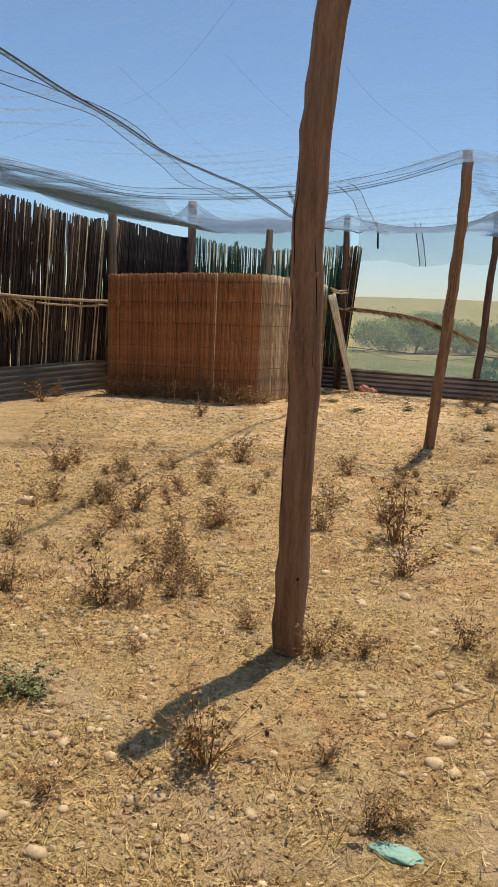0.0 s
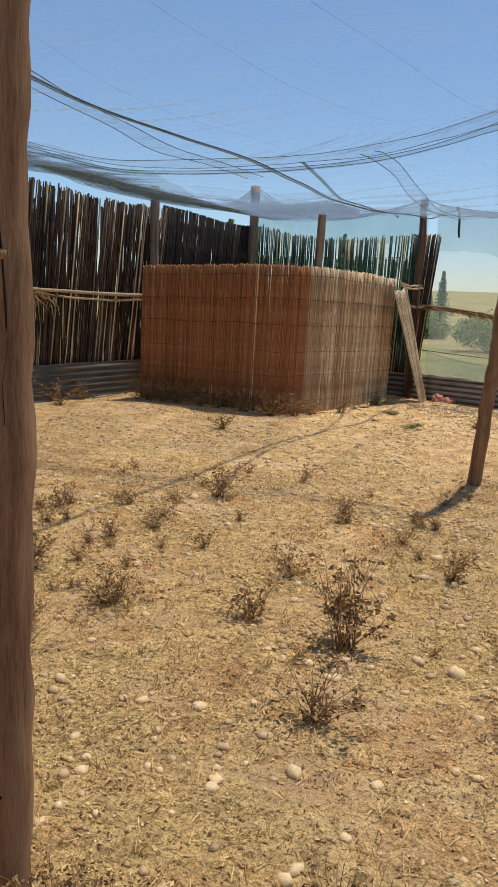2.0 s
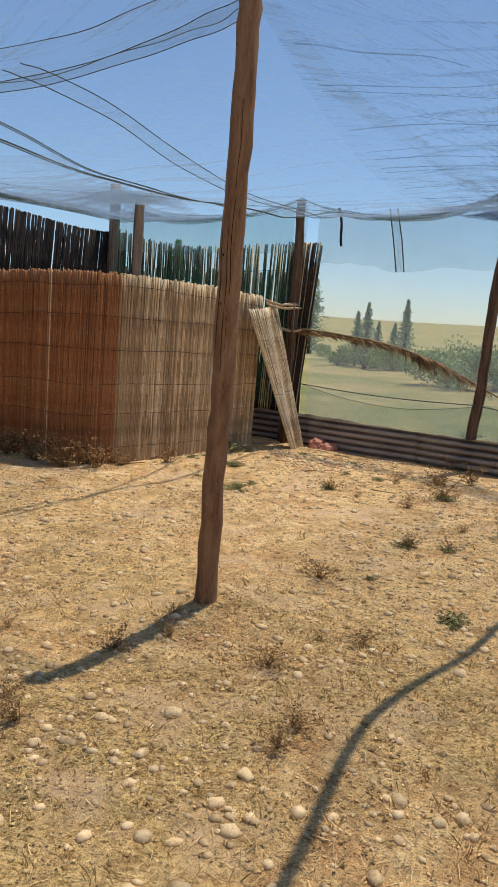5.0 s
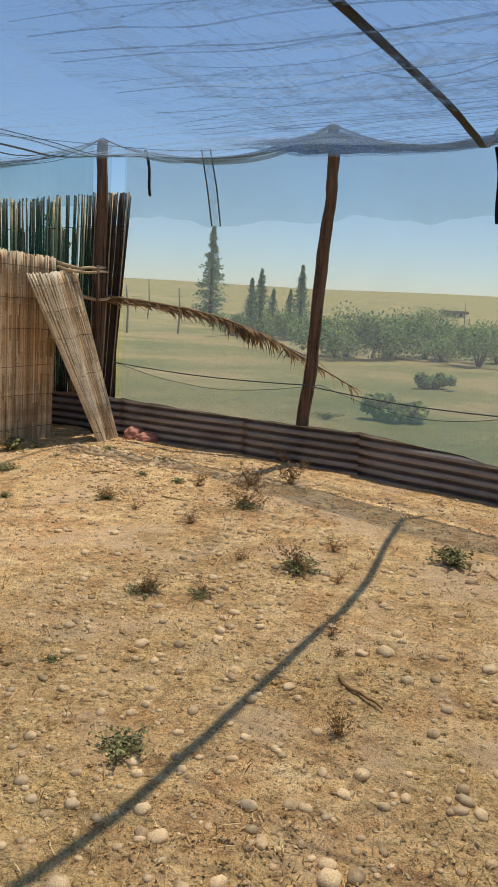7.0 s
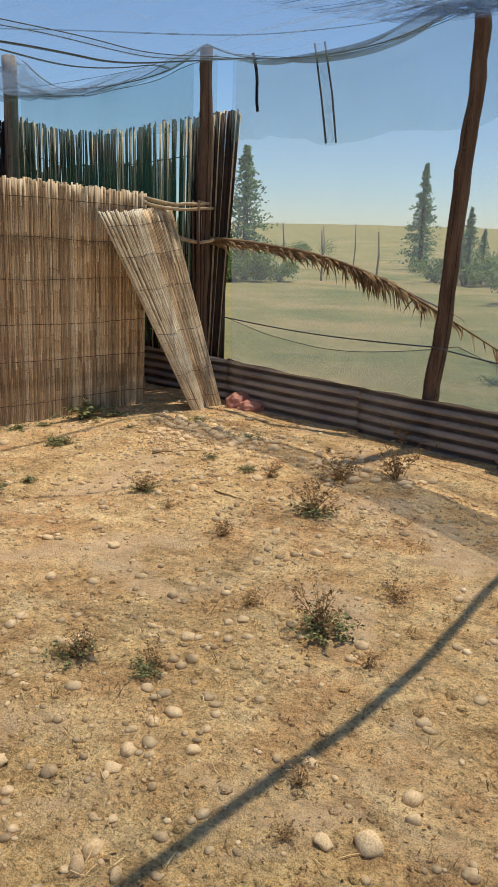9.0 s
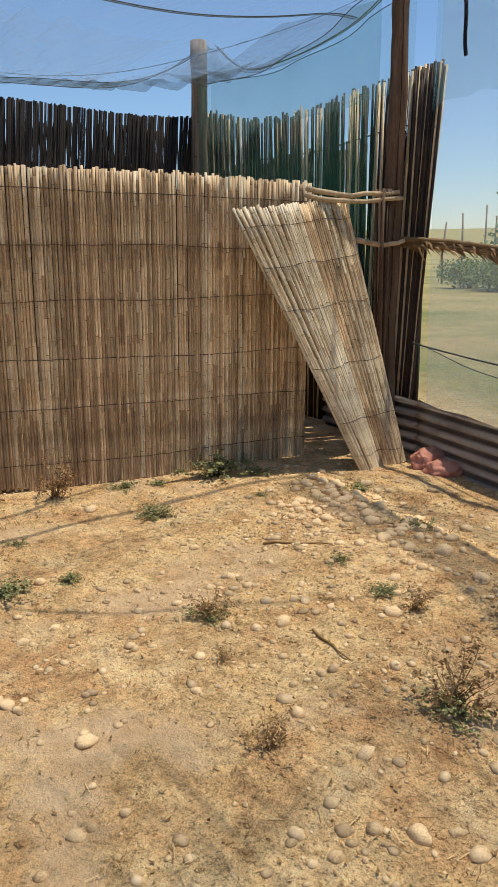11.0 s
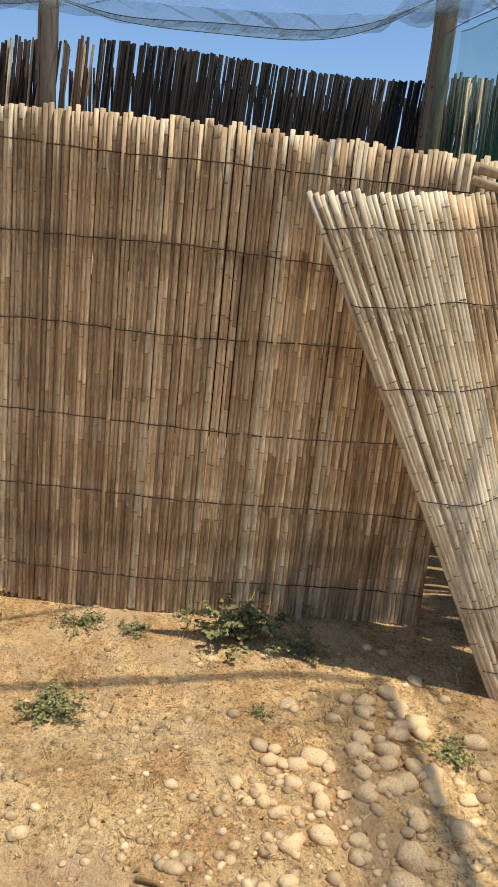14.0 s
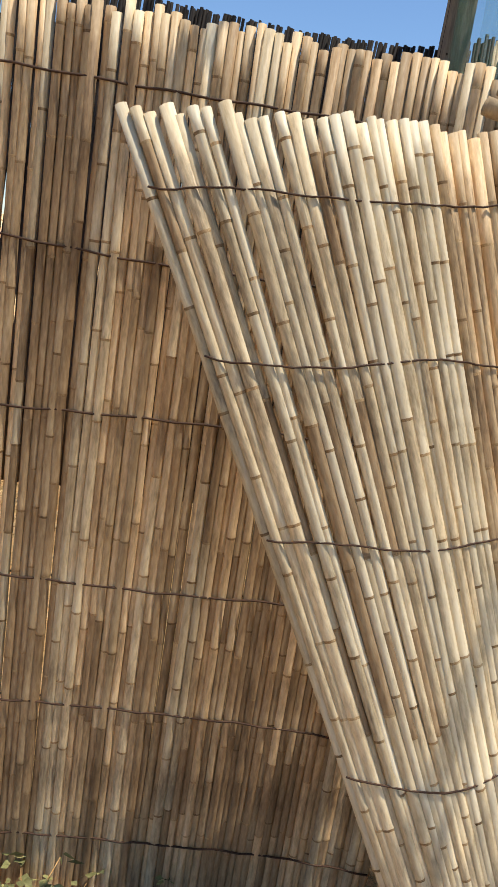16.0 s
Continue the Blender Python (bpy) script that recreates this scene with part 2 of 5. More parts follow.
groove_shade(SHEET_METAL, 0.082)
SHEET_GREY = simple("dull_grey_sheet", [(0.3, (0.17, 0.16, 0.155)), (0.5, (0.28, 0.265, 0.255)), (0.75, (0.38, 0.36, 0.34))], 2.2, 0.6, (1, 1, 3), 0.15, 0.003)
STONE = simple("river_stone", [(0.32, (0.30, 0.19, 0.10)), (0.5, (0.62, 0.45, 0.265)), (0.7, (0.82, 0.66, 0.44))], 22, 0.85, None, 0.4, 0.004, island_of, 0.6)
LITTER = simple("dry_plant_litter", [(0.3, (0.34, 0.21, 0.09)), (0.55, (0.64, 0.46, 0.23)), (0.75, (0.80, 0.64, 0.38))], 20, 0.9, None, 0.1, 0.001, island_of, 1.0)
DRY_STEM = simple("dry_weed", [(0.3, (0.16, 0.09, 0.04)), (0.55, (0.40, 0.25, 0.11)), (0.75, (0.62, 0.43, 0.21))], 18, 0.9, None, 0.1, 0.001, island_of, 0.9)
DRY_LEAF = simple("curled_brown_leaf", [(0.3, (0.15, 0.085, 0.042)), (0.55, (0.37, 0.235, 0.11)), (0.75, (0.60, 0.43, 0.21))], 18, 0.9, None, 0.1, 0.001, island_of, 1.0)
GREEN_LEAF = simple("dusty_green_leaf", [(0.3, (0.15, 0.155, 0.055)), (0.55, (0.28, 0.28, 0.125)), (0.75, (0.43, 0.41, 0.24))], 25, 0.8, None, 0.1, 0.001, island_of, 0.9)
PALM = simple("dried_palm_leaf", [(0.3, (0.13, 0.075, 0.035)), (0.55, (0.33, 0.21, 0.105)), (0.75, (0.50, 0.36, 0.20))], 12, 0.8, None, 0.1, 0.001, island_of, 0.7)
POLE_WOOD = simple("bare_pole_wood", [(0.3, (0.26, 0.18, 0.11)), (0.55, (0.50, 0.38, 0.25)), (0.75, (0.64, 0.52, 0.37))], 8, 0.8, (3, 3, 0.6), 0.4, 0.003)
STRAP = simple("black_strap", [(0.3, (0.012, 0.013, 0.015)), (0.7, (0.035, 0.036, 0.04))], 20, 0.7)
ROPE = simple("thin_cord", [(0.3, (0.05, 0.065, 0.075)), (0.7, (0.12, 0.14, 0.15))], 20, 0.8)
CONIFER = simple("conifer_needles", [(0.3, (0.10, 0.20, 0.085)), (0.55, (0.20, 0.34, 0.15)), (0.75, (0.30, 0.44, 0.22))], 3, 0.9, None, 0.1, 0.01, island_of, 0.9)
SHRUB = simple("shrub_leaves", [(0.3, (0.11, 0.18, 0.05)), (0.55, (0.22, 0.31, 0.095)), (0.75, (0.32, 0.41, 0.16))], 1.5, 0.9, None, 0.1, 0.01, island_of, 0.9)
BARK = simple("grey_bark", [(0.3, (0.09, 0.065, 0.045)), (0.7, (0.22, 0.17, 0.125))], 6, 0.9)
PINK = simple("faded_pink_plastic", [(0.3, (0.38, 0.14, 0.10)), (0.55, (0.60, 0.27, 0.20)), (0.75, (0.74, 0.42, 0.33))], 9, 0.6, None, 0.6, 0.01)
MINT = simple("mint_plastic", [(0.3, (0.25, 0.46, 0.36)), (0.55, (0.40, 0.62, 0.50)), (0.75, (0.62, 0.78, 0.68))], 9, 0.5, None, 0.6, 0.01)
SACK = simple("white_sack", [(0.3, (0.45, 0.47, 0.47)), (0.7, (0.72, 0.74, 0.73))], 9, 0.7, None, 0.6, 0.01)
BLOCK = simple("white_far_wall", [(0.3, (0.6, 0.58, 0.55)), (0.7, (0.8, 0.79, 0.76))], 1, 0.9)


# ---- mesh helpers ----
def mesh_of(name, bm, material, smooth=True):
    me = bpy.data.meshes.new(name)
    if smooth:
        for f in bm.faces:
            f.smooth = True
    bm.to_mesh(me)
    bm.free()
    me.materials.append(material)
    return me


def part(name, bm, material, parent=None, label="", smooth=True):
    me = bm if isinstance(bm, bpy.types.Mesh) else mesh_of(name, bm, material, smooth)
    ob = new(name, me)
    ob.parent = parent
    if label:
        ob["label"] = label
    return ob


def thing(name, label, category, at=(0, 0, 0), group="", kind=""):
    ob = new(name)
    ob.empty_display_size = 0.1
    ob.location = at
    return tagged(ob, label, category, group, kind)


def tube(bm, pts, radii, sides=8, wobble=0.0, rng=random):
    pts = [Vector(p) for p in pts]
    if not hasattr(radii, "__len__"):
        radii = [radii] * len(pts)
    rings = []
    for i, (p, r) in enumerate(zip(pts, radii)):
        d = (pts[min(i + 1, len(pts) - 1)] - pts[max(i - 1, 0)]).normalized()
        a = d.orthogonal().normalized() if i == 0 else (a - d * a.dot(d)).normalized()
        b = d.cross(a)
        ring = []
        for k in range(sides):
            ang = 2 * math.pi * k / sides
            rr = r * (1 + wobble * rng.uniform(-1, 1))
            ring.append(bm.verts.new(p + a * (math.cos(ang) * rr) + b * (math.sin(ang) * rr)))
        rings.append(ring)
    for r0, r1 in zip(rings, rings[1:]):
        for k in range(sides):
            bm.faces.new((r0[k], r0[(k + 1) % sides], r1[(k + 1) % sides], r1[k]))
    bm.faces.new(rings[0][::-1])
    bm.faces.new(rings[-1])
    return bm


def lerp_path(pts, s):
    """The place at fraction s of the length of a polyline in plan, with the direction there."""
    seg = [math.dist(a, b) for a, b in zip(pts, pts[1:])]
    want = min(max(s, 0), 1) * sum(seg)
    for a, b, l in zip(pts, pts[1:], seg):
        if want <= l or b is pts[-1]:
            f = want / l
            return tuple(u + (v - u) * f for u, v in zip(a, b)), Vector([v - u for u, v in zip(a, b)]).normalized()
        want -= l


def smooth_path(pts, n=60):
    """A rounded curve through plan points (Catmull-Rom)."""
    out = []
    p = [pts[0]] + list(pts) + [pts[-1]]
    for i in range(1, len(p) - 2):
        for k in range(n):
            f = k / n
            out.append(tuple(0.5 * (2 * b + (c - a) * f + (2 * a - 5 * b + 4 * c - d) * f * f + (3 * b - a - 3 * c + d) * f ** 3)
                             for a, b, c, d in zip(p[i - 1], p[i], p[i + 1], p[i + 2])))
    out.append(tuple(pts[-1]))
    return out


def length_of(pts):
    return sum(math.dist(a, b) for a, b in zip(pts, pts[1:]))


def ground_z(x, y):
    d = math.hypot(x - 1, y - 5)
    z = 0.035 * noise.noise((x * 0.6, y * 0.6, 3)) + 0.016 * noise.noise((x * 2.3, y * 2.3, 7))
    z += 0.008 * noise.noise((x * 7, y * 7, 1))
    z += 0.07 * math.exp(-((x - 1.655) ** 2 + (y - 6.03) ** 2) / 0.14)
    if d > 60:
        z += (d - 60) * 0.020 * min(1, (d - 60) / 250) * (1.0 + 0.12 * noise.noise((x * 0.0016, y * 0.0016, 5)))
    return z


# ---- ground, one sheet to the horizon ----
def axis_steps(lo, hi, step, reach):
    inner = [lo + i * step for i in range(int((hi - lo) / step) + 1)]
    out, w = [], step
    while (out[-1] if out else 0) < reach:
        w *= 1.22
        out.append((out[-1] if out else 0) + w)
    return [lo - d for d in reversed(out)] + inner + [inner[-1] + d for d in out]


def build_ground():
    xs, ys = axis_steps(-6, 9, 0.075, 2600), axis_steps(-3.5, 13.5, 0.075, 2600)
    verts = [(x, y, ground_z(x, y)) for y in ys for x in xs]
    w = len(xs)
    faces = [(j * w + i, j * w + i + 1, (j + 1) * w + i + 1, (j + 1) * w + i) for j in range(len(ys) - 1) for i in range(w - 1)]
    me = bpy.data.meshes.new("ground")
    me.from_pydata(verts, [], faces)
    me.polygons.foreach_set("use_smooth", [True] * len(faces))
    me.materials.append(EARTH)
    tagged(new("ground", me), "dry stony earth yard with straw litter, running out to olive grass fields", "ground", kind="structure")


build_ground()

# ---- plan ----
LEFT_FENCE = [(-1.97, 13.32), (-2.95, 10.75), (-4.0, 8.0), (-5.1, 5.0), (-6.3, 1.6), (-7.8, -3.4)]
BACK_FENCE = [(-1.95, 13.32), (1.06, 12.32)]
RIGHT_FENCE = [(1.2, 12.22), (3.42, 11.3), (5.1, 10.15), (8.2, 7.6), (10.6, 4.2), (11.6, -3.4)]
REAR_FENCE = [(-7.8, -3.4), (11.6, -3.4)]
SUPPORTS = [(0.305, 0.80, 2.96), (1.755, 5.66, 2.97), (3.41, 11.35, 3.14), (0.99, 12.17, 3.10), (-1.97, 13.38, 3.42), (-2.97, 10.72, 3.0),
            (-4.0, 8.05, 3.25), (-5.1, 5.0, 3.1), (-6.3, 1.6, 3.0), (-0.28, 9.96, 2.74), (8.2, 7.6, 3.0), (6.0, 2.6, 2.95), (-2.7, 3.6, 2.75)]


def seg_dist(x, y, line):
    best = 1e9
    for (ax, ay), (bx, by) in zip(line, line[1:]):
        dx, dy = bx - ax, by - ay
        f = min(max(((x - ax) * dx + (y - ay) * dy) / (dx * dx + dy * dy), 0), 1)
        best = min(best, math.hypot(x - ax - f * dx, y - ay - f * dy))
    return best


def roof_z(x, y):
    """Height of the net: cusps on the posts, sagging between them, held up along the fences."""
    lift = 0.0
    for px, py, h in SUPPORTS:
        lift += ((h - 2.42) * math.exp(-math.hypot(x - px, y - py) / 1.25)) ** 6
    for line, h in ((LEFT_FENCE, 2.98), (RIGHT_FENCE, 2.92), (BACK_FENCE, 2.98)):
        lift += ((h - 2.45) * math.exp(-seg_dist(x, y, line) / 1.9)) ** 6
    # the gathered seam rises to the left-hand fence and to the post in the yard
    if x < -1.0:
        lift += (0.2 * min(-1.0 - x, 2.2) * math.exp(-abs(y - 5.75) / 1.5)) ** 6
    return 2.45 + lift ** (1 / 6) + 0.04 * noise.noise((x * 0.9, y * 0.9, 9))


# ---- posts ----
def log_post(name, line, radius, material, label, group, seed, sides=10):
    """A crooked round post through the given places, with knots, a flared foot and a sawn top."""
    rng = random.Random(seed)
    path = smooth_path(line, 6)
    base = path[0]
    ob = thing(name, label, "post", (base[0], base[1], 0), group)
    bm = bmesh.new()
    n = len(path)
    pts, rad = [], []
    for i, p in enumerate(path):
        f = i / (n - 1)
        pts.append((p[0] - base[0] + rng.uniform(-1, 1) * 0.006, p[1] - base[1] + rng.uniform(-1, 1) * 0.006, p[2]))
        rad.append(radius * (1.08 - 0.16 * f) * rng.uniform(0.95, 1.05) * (1.12 if i == 0 else 1))
    tube(bm, pts, rad, sides, 0.05, rng)
    part("shaft", bm, material, ob)
    for k in range(2):
        i = rng.randrange(2, n - 2)
        bm = bmesh.new()
        a = rng.uniform(0, 6.28)
        p = Vector(pts[i])
        d = Vector((math.cos(a), math.sin(a), 0.35))
        tube(bm, [p + d * rad[i] * 0.6, p + d * (rad[i] - 0.004), p + d * (rad[i] + 0.001)], [0.026, 0.018, 0.007], 7, 0.1, rng)
        part("knot", bm, material, ob)
    # long drying cracks and nail holes, thin dark slivers seated in the surface
    for k in range(3):
        i0 = rng.randrange(1, n // 2)
        i1 = min(i0 + rng.randint(5, 14), n - 2)
        a = rng.uniform(3.4, 5.6)
        line = []
        for i in range(i0, i1 + 1):
            b = a + 0.05 * math.sin(i * 0.9)
            line.append(Vector(pts[i]) + Vector((math.cos(b), math.sin(b), 0)) * rad[i] * 0.985)
        bm = bmesh.new()
        tube(bm, line, [0.0008 + 0.0016 * math.sin(math.pi * q / (len(line) - 1)) for q in range(len(line))], 5, 0.2, rng)
        part("crack", bm, CRACK, ob, "dark drying crack")
    for k in range(3):
        i = rng.randrange(2, n - 2)
        a = rng.uniform(3.6, 5.4)
        d = Vector((math.cos(a), math.sin(a), 0))
        bm = bmesh.new()
        tube(bm, [Vector(pts[i]) + d * rad[i] * 0.9, Vector(pts[i]) + d * rad[i] * 1.01], [0.008, 0.006], 7, 0.2, rng)
        part("nail_hole", bm, CRACK, ob, "dark nail hole")
    return ob


log_post("post", [(0.24, 0.82, -0.1), (0.245, 0.82, 0.46), (0.256, 0.82, 1.11), (0.245, 0.82, 1.61), (0.256, 0.82, 2.07), (0.292, 0.81, 2.53), (0.312, 0.80, 2.98)],
         0.062, POST_WOOD, "crooked brown timber post holding up the shade net", "net posts", 1, 14)
log_post("post", [(1.642, 5.94, -0.1), (1.672, 5.85, 0.6), (1.702, 5.78, 1.16), (1.726, 5.70, 1.8), (1.754, 5.64, 2.5), (1.755, 5.65, 2.97)],
         0.054, POST_WOOD, "leaning brown timber post standing in the bare yard", "net posts", 2, 14)
log_post("post", [(3.28, 11.3, -0.1), (3.30, 11.3, 0.4), (3.35, 11.3, 1.0), (3.385, 11.3, 2.0), (3.43, 11.32, 2.6), (3.41, 11.34, 3.14)],
         0.058, DARK_WOOD, "bent dark timber post beside the corrugated sheeting", "net posts", 3, 12)
log_post("post", [(0.97, 12.15, -0.1), (0.98, 12.15, 1.5), (1.0, 12.15, 2.4), (0.99, 12.17, 3.10)], 0.062, DARK_WOOD,
         "dark timber corner post tied to the reed fence", "net posts", 4)
log_post("post", [(-1.93, 13.17, -0.1), (-1.94, 13.17, 1.7), (-1.93, 13.18, 3.4)], 0.085, GREY_WOOD, "thick grey timber corner post in front of the reed fence", "net posts", 5)
log_post("post", [(-2.88, 10.62, -0.1), (-2.87, 10.62, 1.7), (-2.88, 10.64, 3.02)], 0.07, GREY_WOOD, "grey timber fence post beside the reed screen", "net posts", 6)
log_post("post", [(-3.88, 8.0, -0.1), (-3.9, 8.0, 1.7), (-3.9, 8.02, 3.2)], 0.085, GREY_WOOD, "stout grey timber fence post with dried palm leaves tied on", "net posts", 7)
log_post("post", [(-0.30, 9.82, -0.1), (-0.30, 9.82, 1.4), (-0.28, 9.81, 2.72)], 0.055, GREY_WOOD, "grey timber post rising behind the reed screen", "net posts", 8)
for i, (x, y) in enumerate([(-4.98, 4.96), (-6.18, 1.55), (8.15, 7.5), (10.5, 4.2)]):
    log_post("post", [(x, y, -0.1), (x + 0.02, y, 1.6), (x, y, 3.05)], 0.065, GREY_WOOD, "plain timber fence post holding the net edge", "net posts", 20 + i)


# ---- reeds ----
def cane_mesh(name, height, radius, sides, material, seed, nodes=True, bend=0.0025):
    rng = random.Random(seed)
    bm = bmesh.new()
    pts, rad = [], []
    bx, by = rng.uniform(-1, 1) * bend, rng.uniform(-1, 1) * bend
    z, r = 0.0, radius * rng.uniform(0.9, 1.1)
    while True:
        f = z / height
        x = bx * math.sin(f * 3.1) + rng.uniform(-1, 1) * 0.001
        y = by * math.sin(f * 3.1)
        taper = 1 - 0.12 * f
        if nodes:
            pts += [(x, y, z), (x, y, z + 0.005), (x, y, z + 0.011)]
            rad += [r * 0.98 * taper, r * 1.07 * taper, r * taper]
        else:
            pts.append((x, y, z))
            rad.append(r * taper)
        step = rng.uniform(0.13, 0.26) if nodes else height / 4
        if z + step > height - 0.03:
            break
        z += step
    pts.append((0, 0, height))
    rad.append(r * 0.88)
    tube(bm, pts, rad, sides)
    if nodes:
        bm.faces.ensure_lookup_table()
        for ring in range(0, len(pts) - 1, 3):
            for k in range(sides):
                bm.faces[ring * sides + k].material_index = 1
        bits = [rng.random() < 0.14 for _ in range(len(pts))]
        for ring in range(len(pts) - 1):
            if ring % 3 and bits[ring // 3]:
                for k in range(sides):
                    bm.faces[ring * sides + k].material_index = 2
    me = mesh_of(name, bm, material)
    me.materials.append(REED_NODE)
    me.materials.append(SECOND_TONE.get(material.name, material))
    return me


def cane_set(name, height, radius, sides, materials, count, seed, nodes=True):
    return {m.name: [cane_mesh(name, height, radius, sides, m, seed + 17 * k + i, nodes) for i in range(count)] for k, m in enumerate(materials)}


def tone_at(s, rng, pattern, shift=0.0):
    """Bands of like-coloured reeds along a mat, as they were bundled; shift leans them all browner or paler."""
    v = noise.noise((s * 2.6, pattern, 0)) + 0.35 * noise.noise((s * 9, pattern, 4)) + rng.uniform(-0.3, 0.3) + shift
    return 0 if v < -0.18 else (1 if v < 0.2 else 2)


def reed_mat(root, curve, pitch, canes, mats, top, seed, rows, lean=None, wire=0.0025, gaps=0.0, pattern=1.0, jitter=0.03, tilt=0.6, foot=0.0, slant=None, bias=lambda s: 0.0, pale=0.0, plain=False):
    """Upright canes side by side along a plan curve, each an object, tied by wavy wires. top: height at fraction s."""
    rng = random.Random(seed)
    total = length_of(curve)
    n = int(total / pitch)
    for i in range(n):
        s = (i + 0.5 + rng.uniform(-0.16, 0.16)) / n
        if rng.random() < gaps:
            continue
        (x, y), d = lerp_path(curve, s)
        side = Vector((-d.y, d.x))
        off = rng.uniform(-0.5, 0.5) * pitch * 0.45
        tone = tone_at(s * total, rng, pattern, bias(s))
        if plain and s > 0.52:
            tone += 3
        # a share of pale canes stands in for sunlit streaks and sky gaps
        me = rng.choice(canes[(CANE_GREY if rng.random() < pale else mats[tone]).name])
        ob = part("cane", me, None, root)
        h = top(s) * (1 + rng.uniform(-jitter, jitter) * 0.6)
        z0 = foot + rng.uniform(-0.02, 0.02)
        m = pose(x + side.x * off, y + side.y * off, z0, rng.gauss(0, tilt), rng.gauss(0, tilt), 0) @ Matrix.Diagonal((1, 1, (h - z0) / canes_height, 1)) @ pose(
            0, 0, 0, 0, 0, rng.uniform(0, 360)) @ Matrix.Diagonal((rng.uniform(0.92, 1.25), rng.uniform(0.92, 1.25), 1, 1))
        if slant:
            k = slant(s) / h
            up = Vector((d.x * k, d.y * k, 1)).to_track_quat("Z", "Y").to_matrix().to_4x4()
            m = Matrix.Translation((x, y, 0)) @ up @ Matrix.Translation((-x, -y, 0)) @ m
        ob.matrix_basis = m
    for z in rows:
        for face in (-1, 1):
            bm = bmesh.new()
            pts = []
            steps = max(int(total / 0.03), 8)
            for k in range(steps + 1):
                (x, y), d = lerp_path(curve, k / steps)
                o = face * (0.0115 + 0.002 * math.sin(k * 2.1 + face))
                w = z + 0.022 * noise.noise((k * 0.05, z * 3, seed)) + 0.0015 * math.sin(k * 1.3)
                sl = slant(k / steps) * w / top(0.5) if slant else 0
                pts.append((x - d.y * o + d.x * sl, y + d.x * o + d.y * sl, w * top(k / steps) / top(0.5)))
            tube(bm, pts, wire, 5)
            part("tie_wire", bm, TIE_WIRE, root, "dark twisted tie wire")


SECOND_TONE = {CANE_PALE.name: CANE_TAUPE, CANE_GREY.name: CANE_TAUPE, CANE_BLEACHED.name: CANE_GREY}
canes_height = 1.9
SCREEN_CANES = cane_set("cane", 1.9, 0.0098, 8, (CANE_BROWN, CANE_PALE, CANE_GREY, CANE_BLEACHED, CANE_TAUPE), 6, 100)
SCREEN = smooth_path([(-2.72, 9.75), (-1.75, 9.62), (-0.85, 9.35), (-0.42, 9.52), (0.0, 10.14), (0.26, 10.60), (0.41, 11.0), (0.55, 11.38), (0.66, 11.6)], 20)
screen = thing("reed_screen", "curved brown reed screen of upright canes tied with wire", "reed screen")
# canes are mostly brown before the bend, paler beyond it
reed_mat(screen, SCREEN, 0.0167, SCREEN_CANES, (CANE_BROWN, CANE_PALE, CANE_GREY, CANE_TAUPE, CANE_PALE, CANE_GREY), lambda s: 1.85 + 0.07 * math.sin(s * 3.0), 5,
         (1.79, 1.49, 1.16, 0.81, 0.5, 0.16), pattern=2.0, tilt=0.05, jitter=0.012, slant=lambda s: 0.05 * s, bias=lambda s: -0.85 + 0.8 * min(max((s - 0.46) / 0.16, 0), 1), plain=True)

def leaning_mat():
    """A loose reed mat tipped against the screen, spread at the top and bunched at the foot."""
    rng = random.Random(12)
    root = thing("reed_mat", "pale loose reed mat leaning against the reed screen", "reed mat")
    n = 48
    tops, feet = [], []
    for i in range(n):
        f = (i + rng.uniform(-0.2, 0.2)) / (n - 1)
        t = Vector((0.685 + 0.12 * min(f * 3, 1) * 0.9 + 0.02 * f, 10.89 + 0.92 * f, 1.675 + 0.08 * f + rng.uniform(-0.012, 0.012)))
        b = Vector((1.19 + 0.075 * f + 0.02 * math.sin(f * 9), 11.555 + 0.40 * f, 0.0))
        t.x += 0.014 * math.sin(f * 8.0)
        tops.append(t)
        feet.append(b)
        d = t - b
        pick = rng.random()
        if f < 0.5:
            mat = CANE_BLEACHED if pick < 0.75 else CANE_GREY
        elif f < 0.78:
            mat = CANE_PALE if pick < 0.7 else CANE_GREY
        else:
            mat = CANE_GREY if pick < 0.6 else CANE_PALE
        me = rng.choice(SCREEN_CANES[mat.name])
        ob = part("cane", me, None, root)
        lift = Vector((0.002, -0.0015, 0)) * (i % 2)
        ob.matrix_local = Matrix.Translation(b + lift) @ d.to_track_quat("Z", "Y").to_matrix().to_4x4() @ pose(0, 0, 0, 0, 0, rng.uniform(0, 360)) @ Matrix.Diagonal(
            (rng.uniform(0.98, 1.25), rng.uniform(0.98, 1.25), d.length / 1.9, 1))
    out = Vector((0.62, -0.42, 0.4)).normalized()
    for u in (0.93, 0.79, 0.63, 0.41, 0.2, 0.06):
        bm = bmesh.new()
        pts = []
        for i in range(n):
            k = min(3, i, n - 1 - i)
            near = range(i - k, i + k + 1)
            p = sum((feet[q].lerp(tops[q], u + 0.004 * math.sin(q * 0.25 + u * 20)) for q in near), Vector()) / len(near)
            pts.append(p + out * (0.0145 + 0.001 * math.sin(i * 2.4)))
        tube(bm, pts, 0.0018, 5)
        part("tie_wire", bm, TIE_WIRE, root, "dark twisted tie wire")


leaning_mat()

